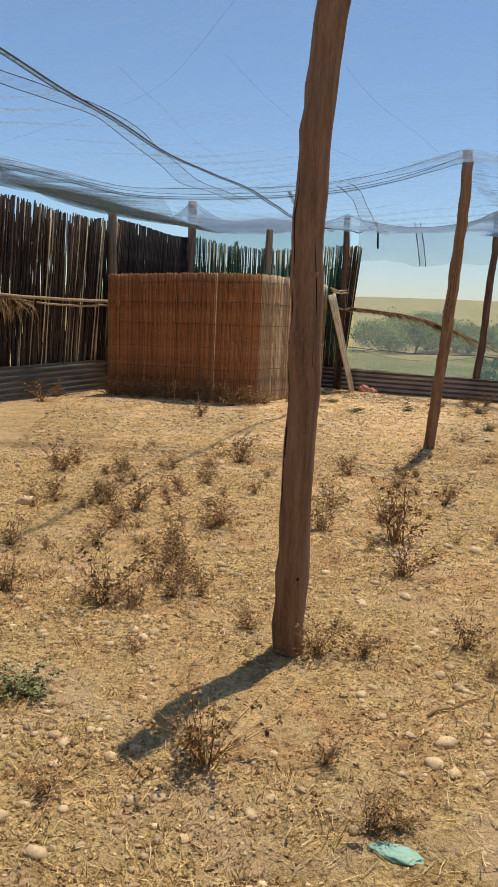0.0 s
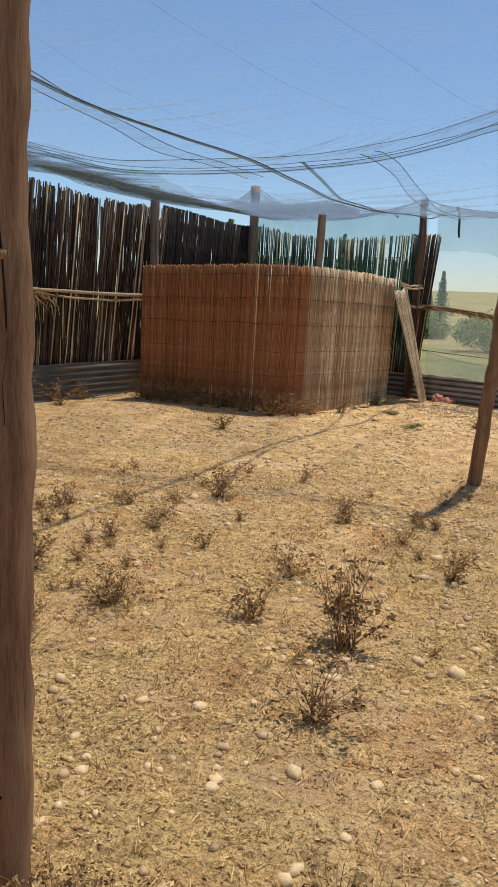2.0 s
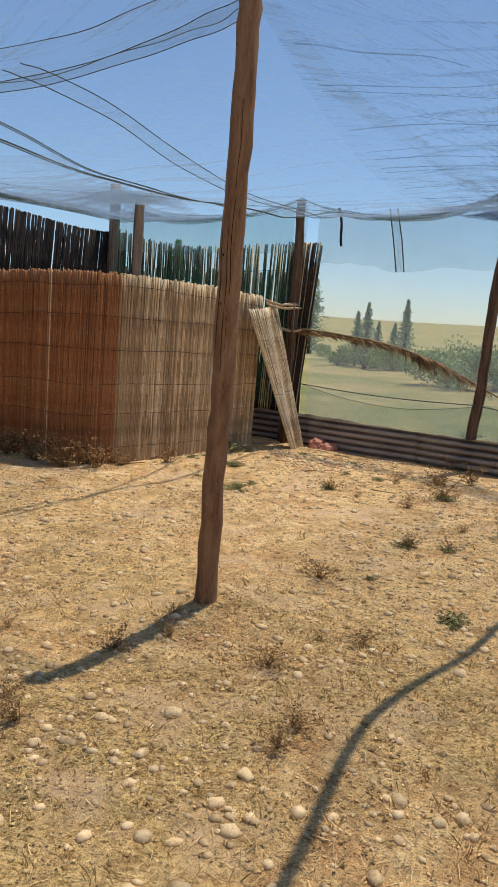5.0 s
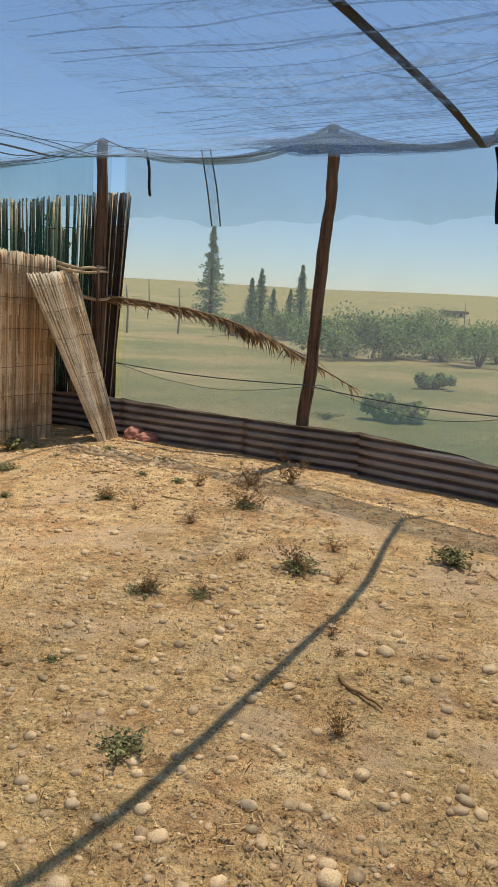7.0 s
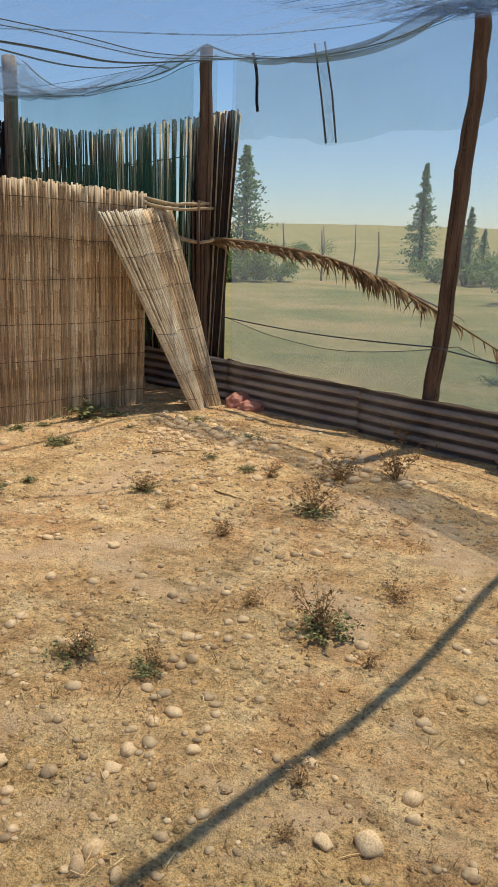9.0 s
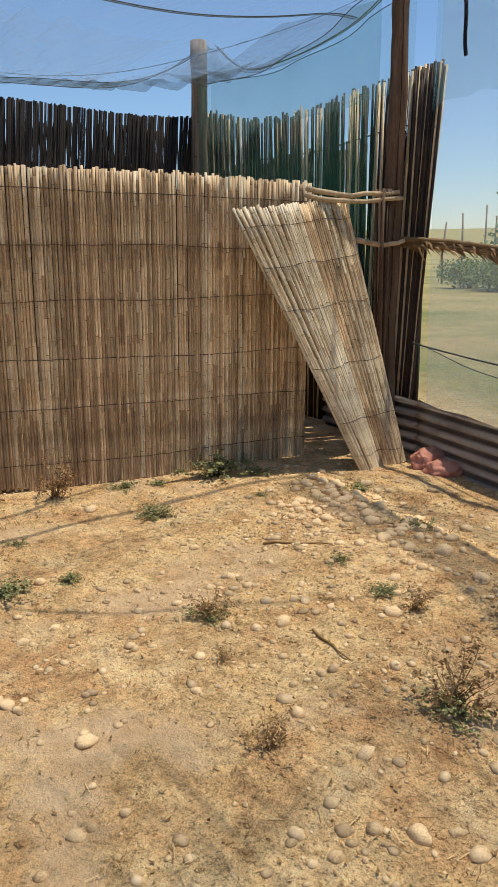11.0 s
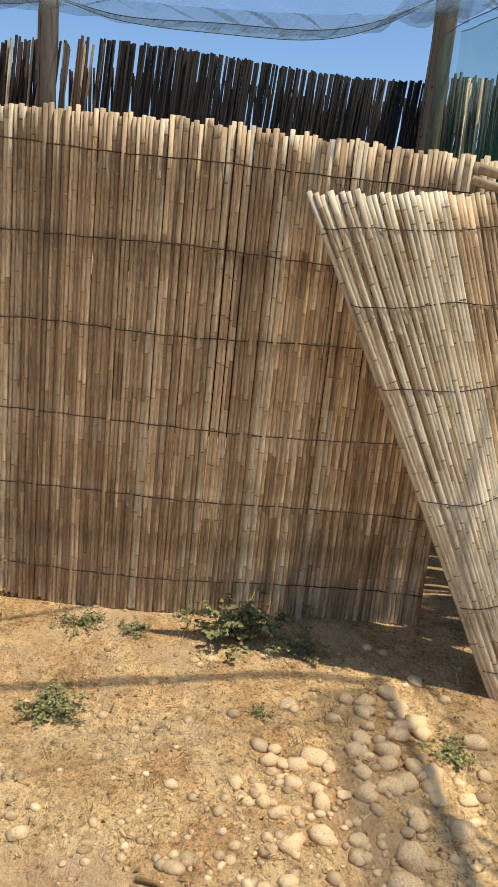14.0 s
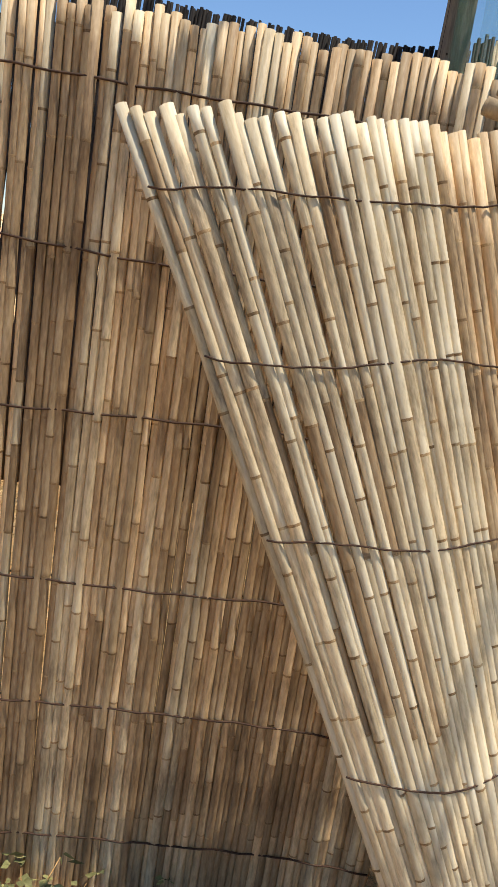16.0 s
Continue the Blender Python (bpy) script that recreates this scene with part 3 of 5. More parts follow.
canes_height = 2.6
FENCE_CANES = cane_set("cane", 2.6, 0.0098, 6, (CANE_DARK, CANE_UMBER, CANE_GREY), 6, 300, nodes=False)
back = thing("reed_fence", "tall dark weathered reed fence behind green netting", "fence")
reed_mat(back, BACK_FENCE, 0.0150, FENCE_CANES, (CANE_DARK, CANE_DARK, CANE_DARK), lambda s: 2.78 - 0.36 * math.sin(s * 2.2) * (1 - s) + -0.19 * s, 31,
         (2.2, 1.5, 0.8), gaps=0.06, pattern=5.0, tilt=0.7, jitter=0.02, slant=lambda s: 0.22 * s ** 5, pale=0.2)
end = thing("reed_fence", "slanting end of the dark reed fence by the corner post", "fence")
reed_mat(end, [(0.78, 12.41), (1.07, 12.31)], 0.0085, FENCE_CANES, (CANE_DARK, CANE_DARK, CANE_UMBER), lambda s: 2.6, 39, (2.2, 1.5, 0.8), pattern=4.0, tilt=0.3, jitter=0.01, slant=lambda s: 0.08 + 0.14 * s, pale=0.15)
for i in range(3):
    panel = thing("reed_fence", "tall dark weathered reed fence panel between yard posts", "fence", group="reed fence panels")
    reed_mat(panel, LEFT_FENCE[i:i + 2], (0.0112, 0.0118, 0.0125)[i], FENCE_CANES, (CANE_DARK, CANE_UMBER if i else CANE_DARK, CANE_DARK), lambda s: 2.76 - 0.04 * math.sin(s * 5), 32 + i,
             (2.2, 1.5, 0.8), gaps=(0.01, 0.08, 0.08)[i], pattern=9.0 + i, tilt=(0.18, 1.3, 1.3)[i], jitter=(0.006, 0.022, 0.022)[i], slant=lambda s: -0.24, pale=(0.0, 0.13, 0.13)[i])


def joined_reeds(name, curve, label, seed, pitch=0.05, radius=0.024, lower=0.0):
    rng = random.Random(seed)
    bm = bmesh.new()
    n = int(length_of(curve) / pitch)
    for i in range(n):
        (x, y), d = lerp_path(curve, (i + rng.random() * 0.5) / n)
        h = 2.6 - lower + rng.uniform(-0.04, 0.03)
        tube(bm, [(x, y, -0.05), (x + rng.gauss(0, 0.02), y + rng.gauss(0, 0.02), h)], [radius, radius * 0.8], 5)
    tagged(part(name, bm, CANE_DARK), label, "fence", kind="stuff")


joined_reeds("reed_layer", [(-2.03, 13.36), (-3.0, 10.77), (-4.05, 8.02), (-5.15, 5.02)], "second layer of dark reeds behind the fence", 43, 0.016, 0.010, 0.0)
joined_reeds("reed_layer", [(-1.95, 13.37), (1.15, 12.32)], "second layer of dark reeds behind the fence", 44, 0.026, 0.014, 0.38)
joined_reeds("reed_fence", LEFT_FENCE[3:], "dark weathered reed fence closing the yard", 41)
joined_reeds("reed_fence", REAR_FENCE, "dark weathered reed fence closing the yard", 42)


# ---- corrugated sheets along the foot of the fences ----
def corrugated(a, b, z0, top_a, top_b, material, label, seed):
    """One sheet, its waves running lengthwise, with an uneven upper edge."""
    rng = random.Random(seed)
    a, b = Vector((*a, 0)), Vector((*b, 0))
    d = (b - a).normalized()
    nrm = Vector((-d.y, d.x, 0))
    bm = bmesh.new()
    cols, rows = 14, 56
    grid = []
    for j in range(rows + 1):
        line = []
        for i in range(cols + 1):
            f = i / cols
            top = top_a + (top_b - top_a) * f + 0.006 * math.sin(f * 17 + seed)
            z = z0 + (top - z0) * j / rows
            o = 0.019 * math.sin(z / 0.082 * 2 * math.pi) + 0.012 * math.sin(f * 5 + seed)
            p = a.lerp(b, f) + nrm * o
            line.append(bm.verts.new((p.x, p.y, z)))
        grid.append(line)
    for r0, r1 in zip(grid, grid[1:]):
        for i in range(cols):
            bm.faces.new((r0[i], r0[i + 1], r1[i + 1], r1[i]))
    bmesh.ops.solidify(bm, geom=bm.faces[:], thickness=0.0025)
    ob = part("corrugated_sheet", bm, material)
    return tagged(ob, label, "metal sheet", group="sheets along the fence foot")


DARK_SHEET = "weathered dark corrugated metal sheet along the fence foot"
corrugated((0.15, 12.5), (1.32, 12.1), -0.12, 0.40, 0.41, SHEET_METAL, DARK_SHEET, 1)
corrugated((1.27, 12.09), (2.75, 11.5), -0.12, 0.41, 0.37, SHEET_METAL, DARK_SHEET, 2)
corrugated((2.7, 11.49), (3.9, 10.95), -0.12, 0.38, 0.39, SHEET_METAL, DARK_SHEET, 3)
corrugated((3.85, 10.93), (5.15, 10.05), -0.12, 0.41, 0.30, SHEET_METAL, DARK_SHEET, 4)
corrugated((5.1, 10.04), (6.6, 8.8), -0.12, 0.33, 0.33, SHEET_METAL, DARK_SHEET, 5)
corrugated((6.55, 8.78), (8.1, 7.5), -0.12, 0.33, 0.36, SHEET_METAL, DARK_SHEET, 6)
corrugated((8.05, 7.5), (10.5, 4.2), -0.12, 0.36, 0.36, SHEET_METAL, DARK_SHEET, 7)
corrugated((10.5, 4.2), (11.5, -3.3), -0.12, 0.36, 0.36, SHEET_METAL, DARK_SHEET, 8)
GREY_SHEET = "dull grey corrugated metal sheet along the reed fence"
for i, (a, b) in enumerate([((-2.86, 10.78), (-3.84, 8.14)), ((-3.86, 8.0), (-4.85, 5.3)), ((-4.87, 5.2), (-5.9, 2.4))]):
    corrugated(a, b, -0.12, 0.49, 0.50, SHEET_GREY, GREY_SHEET, 10 + i)


# ---- nets ----
roof = thing("shade_net", "thin blue-grey shade net sagging between timber posts", "net")


def net_sheet(a_line, b_line, nu, nv, drop, parent, material, ripple=0.028, per=15):
    """Panels of netting ruled between two plan lines, hung on the roof's shape with fine ripples."""
    for k in range(len(a_line) - 1):
        bm = bmesh.new()
        grid = []
        for i in range(nu + 1):
            f = i / nu
            a = Vector(a_line[k]).lerp(Vector(a_line[k + 1]), f)
            b = Vector(b_line[k]).lerp(Vector(b_line[k + 1]), f)
            row = []
            for j in range(nv + 1):
                p = a.lerp(b, j / nv)
                g = j / nv
                w = ripple * min(1.0, 6 * g * (1 - g)) * math.sin((p.x * 0.5 + p.y) * per + 4 * noise.noise((p.x, p.y, 3))) * (0.7 + noise.noise((p.x * 0.5, p.y * 0.5, 8)))
                row.append(bm.verts.new((p.x, p.y, roof_z(p.x, p.y) - drop + w)))
            grid.append(row)
        for r0, r1 in zip(grid, grid[1:]):
            for j in range(nv):
                bm.faces.new((r0[j], r0[j + 1], r1[j + 1], r1[j]))
        part("net_panel", bm, material, parent)


net_sheet([(-1.9, 13.45), (0.99, 12.2), (3.41, 11.38), (5.1, 10.2), (8.2, 7.6), (10.6, 4.2), (11.6, -3.4)],
          [(-1.97, 13.42), (-2.97, 10.75), (-4.0, 8.05), (-5.1, 5.0), (-6.3, 1.6), (-7.0, -1.0), (-7.8, -3.4)], 50, 170, 0.0, roof, ROOF_NET)
# gathered, doubled borders inside the hem
net_sheet([(1.56, 11.94), (2.3, 11.71), (3.41, 11.35), (5.1, 10.17), (8.2, 7.57)], [(1.5, 11.68), (2.1, 11.44), (2.95, 11.14), (4.7, 9.85), (7.8, 7.2)], 40, 12, 0.035, roof, EDGE_NET, 0.04, 22)
net_sheet([(-1.9, 13.4), (-2.94, 10.75), (-3.97, 8.05), (-5.05, 5.0)], [(-0.9, 12.6), (-1.3, 10.3), (-1.5, 8.4), (-1.2, 5.8)], 90, 60, 0.05, roof, EDGE_NET_THIN, 0.05, 21)
net_sheet([(-1.9, 13.4), (0.8, 12.2)], [(-1.3, 12.3), (0.55, 11.5)], 90, 20, 0.04, roof, EDGE_NET_THIN, 0.035, 21)
net_sheet([(-1.2, 11.2), (0.2, 10.9)], [(-1.3, 7.0), (0.2, 7.0)], 20, 110, 0.04, roof, ROOF_NET, 0.055, 24)
# the loose sheet with heavy creases between the yard post and the side fence
net_sheet([(3.41, 11.33), (5.1, 10.15), (8.2, 7.55), (8.8, 6.7)], [(3.38, 11.28), (2.6, 8.8), (1.76, 5.68), (1.35, 4.4)], 60, 130, 0.06, roof, WRINKLE_NET, 0.045, 22)


def seam(line, width, material, label, drop=0.015, name="net_seam", cords=True, rope=0.0036):
    """A doubled strip along the net with a cord in each hem."""
    pts = smooth_path(line, 24)
    bm = bmesh.new()
    rows = []
    for k, p in enumerate(pts):
        q = pts[min(k + 1, len(pts) - 1)]
        o = pts[max(k - 1, 0)]
        d = Vector((q[0] - o[0], q[1] - o[1])).normalized()
        w = width * (1 + 0.35 * noise.noise((k * 0.06, width, 2)))
        row = []
        for e in (-1, -0.4, 0.4, 1):
            x, y = p[0] - d.y * w * e / 2, p[1] + d.x * w * e / 2
            row.append(bm.verts.new((x, y, roof_z(x, y) - drop - min(0.02, width * 0.25) * (1 - e * e))))
        rows.append(row)
    for r0, r1 in zip(rows, rows[1:]):
        for i in range(3):
            bm.faces.new((r0[i], r0[i + 1], r1[i + 1], r1[i]))
    hems = [[r[i].co.copy() for r in rows] for i in (0, 3)]
    ob = part(name, bm, material, roof, label)
    if cords:
        for h in hems:
            bm = bmesh.new()
            tube(bm, h, rope if h is hems[0] else min(rope, 0.004), 5)
            part("hem_cord", bm, ROPE, ob)
    return ob


seam([(-1.3, 1.4), (-0.96, 2.85), (-0.4, 5.2), (0.2, 7.84), (0.95, 9.75), (1.08, 10.44), (1.24, 11.06), (1.40, 11.66), (1.55, 11.95)], 0.035, SEAM_NET, "rolled hem along the seam of the shade net", 0.02, rope=0.0048)
def slack_strap(line, width):
    """A flat strap hanging in a slack curve under the net, with a little twist and thickness."""
    bm = bmesh.new()
    rings = []
    pts = smooth_path(line, 16)
    for k, p in enumerate(pts):
        q, o = pts[min(k + 1, len(pts) - 1)], pts[max(k - 1, 0)]
        d = Vector((q[0] - o[0], q[1] - o[1])).normalized()
        tw = 0.35 * noise.noise((k * 0.09, 5, 1))
        side = Vector((-d.y * math.cos(tw), d.x * math.cos(tw), math.sin(tw))) * width / 2
        up = Vector((0, 0, 0.0025))
        c = Vector(p)
        rings.append([bm.verts.new(c + side + up), bm.verts.new(c - side + up), bm.verts.new(c - side - up), bm.verts.new(c + side - up)])
    for r0, r1 in zip(rings, rings[1:]):
        for e in range(4):
            bm.faces.new((r0[e], r0[(e + 1) % 4], r1[(e + 1) % 4], r1[e]))
    bm.faces.new(rings[0][::-1])
    bm.faces.new(rings[-1])
    part("net_strap", bm, STRAP, roof, "black strap slung under the shade net")


slack_strap([(1.72, 0.6, 2.68), (2.02, 1.6, 2.62), (2.67, 3.5, 2.56), (2.88, 4.7, 2.53), (3.04, 5.61, 2.52), (3.46, 6.5, 2.5), (3.70, 7.07, 2.5), (4.02, 7.9, 2.52), (4.27, 8.6, 2.52), (4.5, 9.6, 2.66), (4.72, 10.35, 2.96)], 0.045)
GATHER = [(-5.0, 5.2), (-3.9, 5.6), (-2.84, 5.75), (-2.0, 5.75), (-1.0, 5.75), (0.0, 5.75), (0.65, 5.75), (1.2, 5.72), (1.55, 5.69), (1.75, 5.66)]
seam(GATHER, 0.34, BAND_NET, "wrinkled seam of the shade net hanging from a post", 0.0, rope=0.0024)
seam([(x, y + 0.1) for x, y in GATHER], 0.12, EDGE_NET_THIN, "gathered seam of the shade net hanging from a post", 0.05, rope=0.0024)
# folds that fan out of the gathered seam towards the open net
rng = random.Random(21)
for i in range(18):
    x0 = rng.uniform(-0.7, 1.4)
    l = rng.uniform(0.4, 1.1)
    seam([(x0, 5.66), (x0 + 0.4 * l, 5.66 - 0.22 * l), (x0 + 0.9 * l, 5.66 - 0.62 * l)], 0.02, BAND_NET, "fine fold in the shade net", 0.012, name="net_fold", cords=False)
# creases across the loose sheet
for i in range(46):
    f = (i + rng.uniform(0.0, 1.0)) / 46
    ax, ay = 1.9 + 1.4 * f, 5.9 + 4.9 * f
    reach = rng.uniform(0.7, 3.6)
    turn = rng.uniform(-0.25, 0.35)
    off = rng.choice((0, 0, 0.4, 1.2))
    pts = []
    for k in range(6):
        u = off + reach * k / 5
        pts.append((ax + u, ay - 0.42 * u + turn * (k / 5) ** 2 + 0.16 * math.sin(k * 1.1) * min(u, 1) + rng.gauss(0, 0.02)))
    seam(pts, rng.uniform(0.006, 0.013), FOLD_NET, "heavy crease in the loose shade net", 0.07, name="net_fold", cords=False)
seam([(1.76, 5.62), (2.1, 6.3), (2.55, 6.95), (2.75, 7.4), (2.95, 7.95), (3.2, 8.6), (3.38, 9.6), (3.42, 11.3)], 0.14, BAND_NET, "rolled edge of the loose net sheet", 0.05, cords=False)
# straps from the gathered seam to the corner post
seam([(0.58, 5.72), (0.67, 6.0), (0.87, 6.95), (1.08, 8.1), (1.25, 8.9), (1.42, 9.8), (1.52, 10.6), (1.62, 11.85)], 0.13, BAND_NET, "doubled strip of netting running to the corner post", rope=0.003)
seam([(0.06, 5.8), (0.19, 7.43), (0.43, 8.3), (0.62, 9.26), (0.66, 10.6), (0.55, 12.3)], 0.025, SEAM_NET, "dark strap running to the back fence", rope=0.003)
seam([(-1.42, 1.9), (-1.2, 2.3), (-0.99, 2.8), (-0.89, 3.62), (-0.79, 5.1), (-0.43, 6.3)], 0.17, BAND_NET, "doubled strip of netting across the shade net", rope=0.0024)
for line in ([(-0.12, 1.44), (-0.51, 2.08), (-0.97, 2.6), (-1.52, 3.23), (-2.0, 3.89), (-3.2, 5.2)], [(-0.75, 1.9), (-0.62, 2.57), (-0.54, 3.07), (-0.4, 3.61), (-0.17, 4.54), (0.0, 5.2)],
             [(-0.2, 1.9), (0.0, 2.42), (0.18, 2.84), (0.34, 3.35), (0.61, 4.0), (0.9, 4.9)], [(0.4, 2.0), (0.61, 2.46), (0.81, 2.83), (1.04, 3.25), (1.4, 4.2)]):
    seam(line, 0.0035, FOLD_NET, "thin stitched line across the shade net", cords=False)
for line in ([(-4.0, 8.1), (-1.2, 8.6), (1.3, 9.3), (3.4, 11.3)], [(-2.97, 10.75), (-1.3, 10.9), (0.98, 12.15)]):
    seam(line, 0.02, SEAM_NET, "gathered seam of the shade net between posts", cords=False)
RIGHT_EDGE = [(-1.9, 13.4), (-0.5, 12.8), (0.99, 12.16), (2.2, 11.72), (3.41, 11.34), (4.3, 10.75), (5.1, 10.15), (6.6, 8.9), (8.2, 7.55)]
seam(RIGHT_EDGE, 0.03, SEAM_NET, "hemmed edge of the shade net along the fence", name="net_hem")
seam([(-1.92, 13.32), (-2.5, 12.0), (-2.92, 10.72), (-3.5, 9.3), (-3.95, 8.04), (-5.05, 5.0)], 0.2, SEAM_NET, "hemmed edge of the shade net above the reed fence", name="net_hem")


def curtain(line, tops, bottom, material, label, name, waves=0.03, per=20):
    """Netting hung upright along a plan line, a panel for each bay, with soft folds and a sagging upper edge."""
    root = thing(name, label, "net", (line[0][0], line[0][1], 0))
    ox, oy = line[0]
    n = per * (len(line) - 1)
    for k in range(len(line) - 1):
        bm = bmesh.new()
        rows = []
        for i in range(per + 1):
            f = i / per
            x, y = (line[k][j] + (line[k + 1][j] - line[k][j]) * f for j in (0, 1))
            top = tops[k] + (tops[k + 1] - tops[k]) * f - 0.16 * math.sin(f * math.pi)
            low = bottom((k * per + i) / n)
            o = waves * noise.noise((x * 2.2, y * 2.2, 1))
            rows.append([bm.verts.new((x - ox + o * 0.5, y - oy + o + waves * noise.noise((x * 3, z * 0.8, 2)), z)) for z in (low + (top - low) * q / 10 for q in range(11))])
        for r0, r1 in zip(rows, rows[1:]):
            for q in range(10):
                bm.faces.new((r0[q], r1[q], r1[q + 1], r0[q + 1]))
        edge = [r[-1].co.copy() for r in rows]
        part("net_panel", bm, material, root)
        bm = bmesh.new()
        tube(bm, edge, 0.003, 5)
        part("hem_cord", bm, ROPE, root, "thin dark hem cord")
    return root


curtain([(-1.88, 13.12), (0.95, 12.02)], [3.0, 3.05], lambda s: 0.5, GREEN_NET,
        "green shade netting hung over the reed fence", "side_net")
curtain([(-1.88, 13.28), (1.08, 12.2)], [3.05, 3.05], lambda s: 2.45, CURTAIN_NET, "teal netting hung above the reed fence", "side_net")
curtain([(1.22, 12.225), (3.45, 11.42), (5.15, 10.25), (8.2, 7.65)], [3.05, 3.1, 2.95, 3.0], lambda s: 2.30 + 0.10 * noise.noise((s * 9, 0, 0)) + 0.04 * noise.noise((s * 31, 0, 0)), CURTAIN_NET,
        "teal net valance hanging below the roof edge", "side_net")
curtain([(1.22, 12.285), (3.45, 11.48), (5.15, 10.31), (8.2, 7.73)], [3.05, 3.1, 2.95, 3.0], lambda s: 0.2, HAZE_NET, "pale green netting stretched along the side fence", "side_net")
curtain([(1.15, 12.28), (3.45, 11.45), (5.15, 10.28), (8.2, 7.7)], [0.78, 0.76, 0.72, 0.75], lambda s: 0.2, GREEN_NET, "green netting behind the corrugated sheets", "side_net")


def hung_strap(name, top, foot, width, material, label):
    bm = bmesh.new()
    d = Vector((0.93, -0.37, 0)) * width / 2
    rows = []
    for i in range(9):
        f = i / 8
        p = Vector(top).lerp(Vector(foot), f) + Vector((0.015 * math.sin(f * 5), 0, 0))
        rows.append([bm.verts.new(p - d), bm.verts.new(p + d)])
    for r0, r1 in zip(rows, rows[1:]):
        bm.faces.new((r0[0], r0[1], r1[1], r1[0]))
    bmesh.ops.solidify(bm, geom=bm.faces[:], thickness=0.006)
    tagged(part(name, bm, material), label, "strap")


hung_strap("strap", (1.49, 12.02, 3.0), (1.57, 12.0, 2.54), 0.035, STRAP, "black strap dangling from the net edge")
hung_strap("net_strip", (2.17, 11.72, 2.97), (2.31, 11.68, 2.24), 0.10, ROOF_NET, "folded strip of netting hanging from the net edge")
for e in (-1, 1):
    bm = bmesh.new()
    tube(bm, [(2.17 + 0.046 * e, 11.71 - 0.019 * e, 2.97), (2.25 + 0.05 * e, 11.69 - 0.019 * e, 2.6), (2.31 + 0.046 * e, 11.67 - 0.019 * e, 2.24)], 0.008, 5)
    tagged(part("hem_cord", bm, ROPE), "dark hem cord of a hanging net strip", "cord")
hung_strap("strap", (4.70, 10.3, 2.8), (4.77, 10.26, 2.22), 0.05, STRAP, "black strap dangling from the net edge")


# ---- poles, palm leaves and small things by the fences ----
def pole(a, b, r, material, label, seed, name="pole"):
    rng = random.Random(seed)
    bm = bmesh.new()
    a, b = Vector(a), Vector(b)
    pts = [a.lerp(b, i / 8) + Vector((rng.gauss(0, 0.006), rng.gauss(0, 0.006), -0.03 * math.sin(i / 8 * math.pi) + rng.gauss(0, 0.004))) for i in range(9)]
    tube(bm, pts, [r * (1.1 - 0.3 * i / 8) for i in range(9)], 8, 0.06, rng)
    return tagged(part(name, bm, material), label, "pole")


pole((0.74, 11.5, 1.815), (1.06, 12.1, 1.80), 0.017, POLE_WOOD, "pale thin pole lashed across to the corner post", 1)
pole((0.76, 11.47, 1.77), (1.10, 12.12, 1.765), 0.015, POLE_WOOD, "pale thin pole lashed across to the corner post", 2)
pole((0.86, 11.9, 1.50), (1.12, 12.1, 1.485), 0.018, POLE_WOOD, "grey thin pole tied behind the leaning mat", 3)
pole((-2.68, 10.45, 1.44), (-4.2, 7.4, 1.52), 0.024, POLE_WOOD, "pale thin pole along the reed fence", 4)
pole((-2.7, 10.4, 1.40), (-3.5, 8.75, 1.38), 0.018, POLE_WOOD, "pale thin pole along the reed fence", 5)


def reed_bundle():
    rng = random.Random(3)
    root = thing("reed_bundle", "red-brown bundle of reeds standing against the corner post", "reed bundle")
    for i in range(9):
        a = i * 0.7
        me = rng.choice(FENCE_CANES[CANE_UMBER.name])
        ob = part("cane", me, None, root)
        ob.matrix_basis = pose(1.0 + 0.028 * math.cos(a), 12.02 + 0.028 * math.sin(a), 0, rng.gauss(0, 0.5), rng.gauss(0, 0.5), a * 57) @ Matrix.Diagonal((1, 1, 0.7, 1))


reed_bundle()


def palm_frond(name, stem, leaf_len, count, label, seed, droop=0.9, spread=0.35, centre=(0.5, 0.3)):
    """A dried palm frond: a bent rib with many narrow leaflets hanging from it."""
    rng = random.Random(seed)
    root = thing(name, label, "palm leaf")
    path = [Vector(p) for p in smooth_path(stem, 14)]
    bm = bmesh.new()
    tube(bm, path, [0.022 - 0.016 * i / (len(path) - 1) for i in range(len(path))], 6, 0.08, rng)
    part("rib", bm, PALM, root)
    bm = bmesh.new()
    for i in range(count):
        f = min(max(rng.gauss(*centre), 0), 1)
        k = min(int(f * (len(path) - 1)), len(path) - 2)
        p = path[k].lerp(path[k + 1], rng.random())
        along = (path[k + 1] - path[k]).normalized()
        side = Vector((rng.gauss(0, spread), rng.gauss(0, spread), 0))
        d = (along * rng.uniform(0.2, 1.0) + side + Vector((0, 0, -droop * rng.uniform(0.05, 1.2) * (0.35 + 0.9 * f)))).normalized()
        l = leaf_len * rng.uniform(0.45, 1.1)
        w = d.orthogonal().normalized() * 0.006
        mid = p + d * l * 0.55
        tip = p + d * l * 0.92 + Vector((0, 0, -l * 0.18))
        v = [bm.verts.new(q) for q in (p - w, p + w, mid + w * 1.1, mid - w * 1.1, tip)]
        bm.faces.new(v[:4])
        bm.faces.new((v[3], v[2], v[4]))
    part("foliage", bm, PALM, root, "drooping dry leaflets", smooth=False)


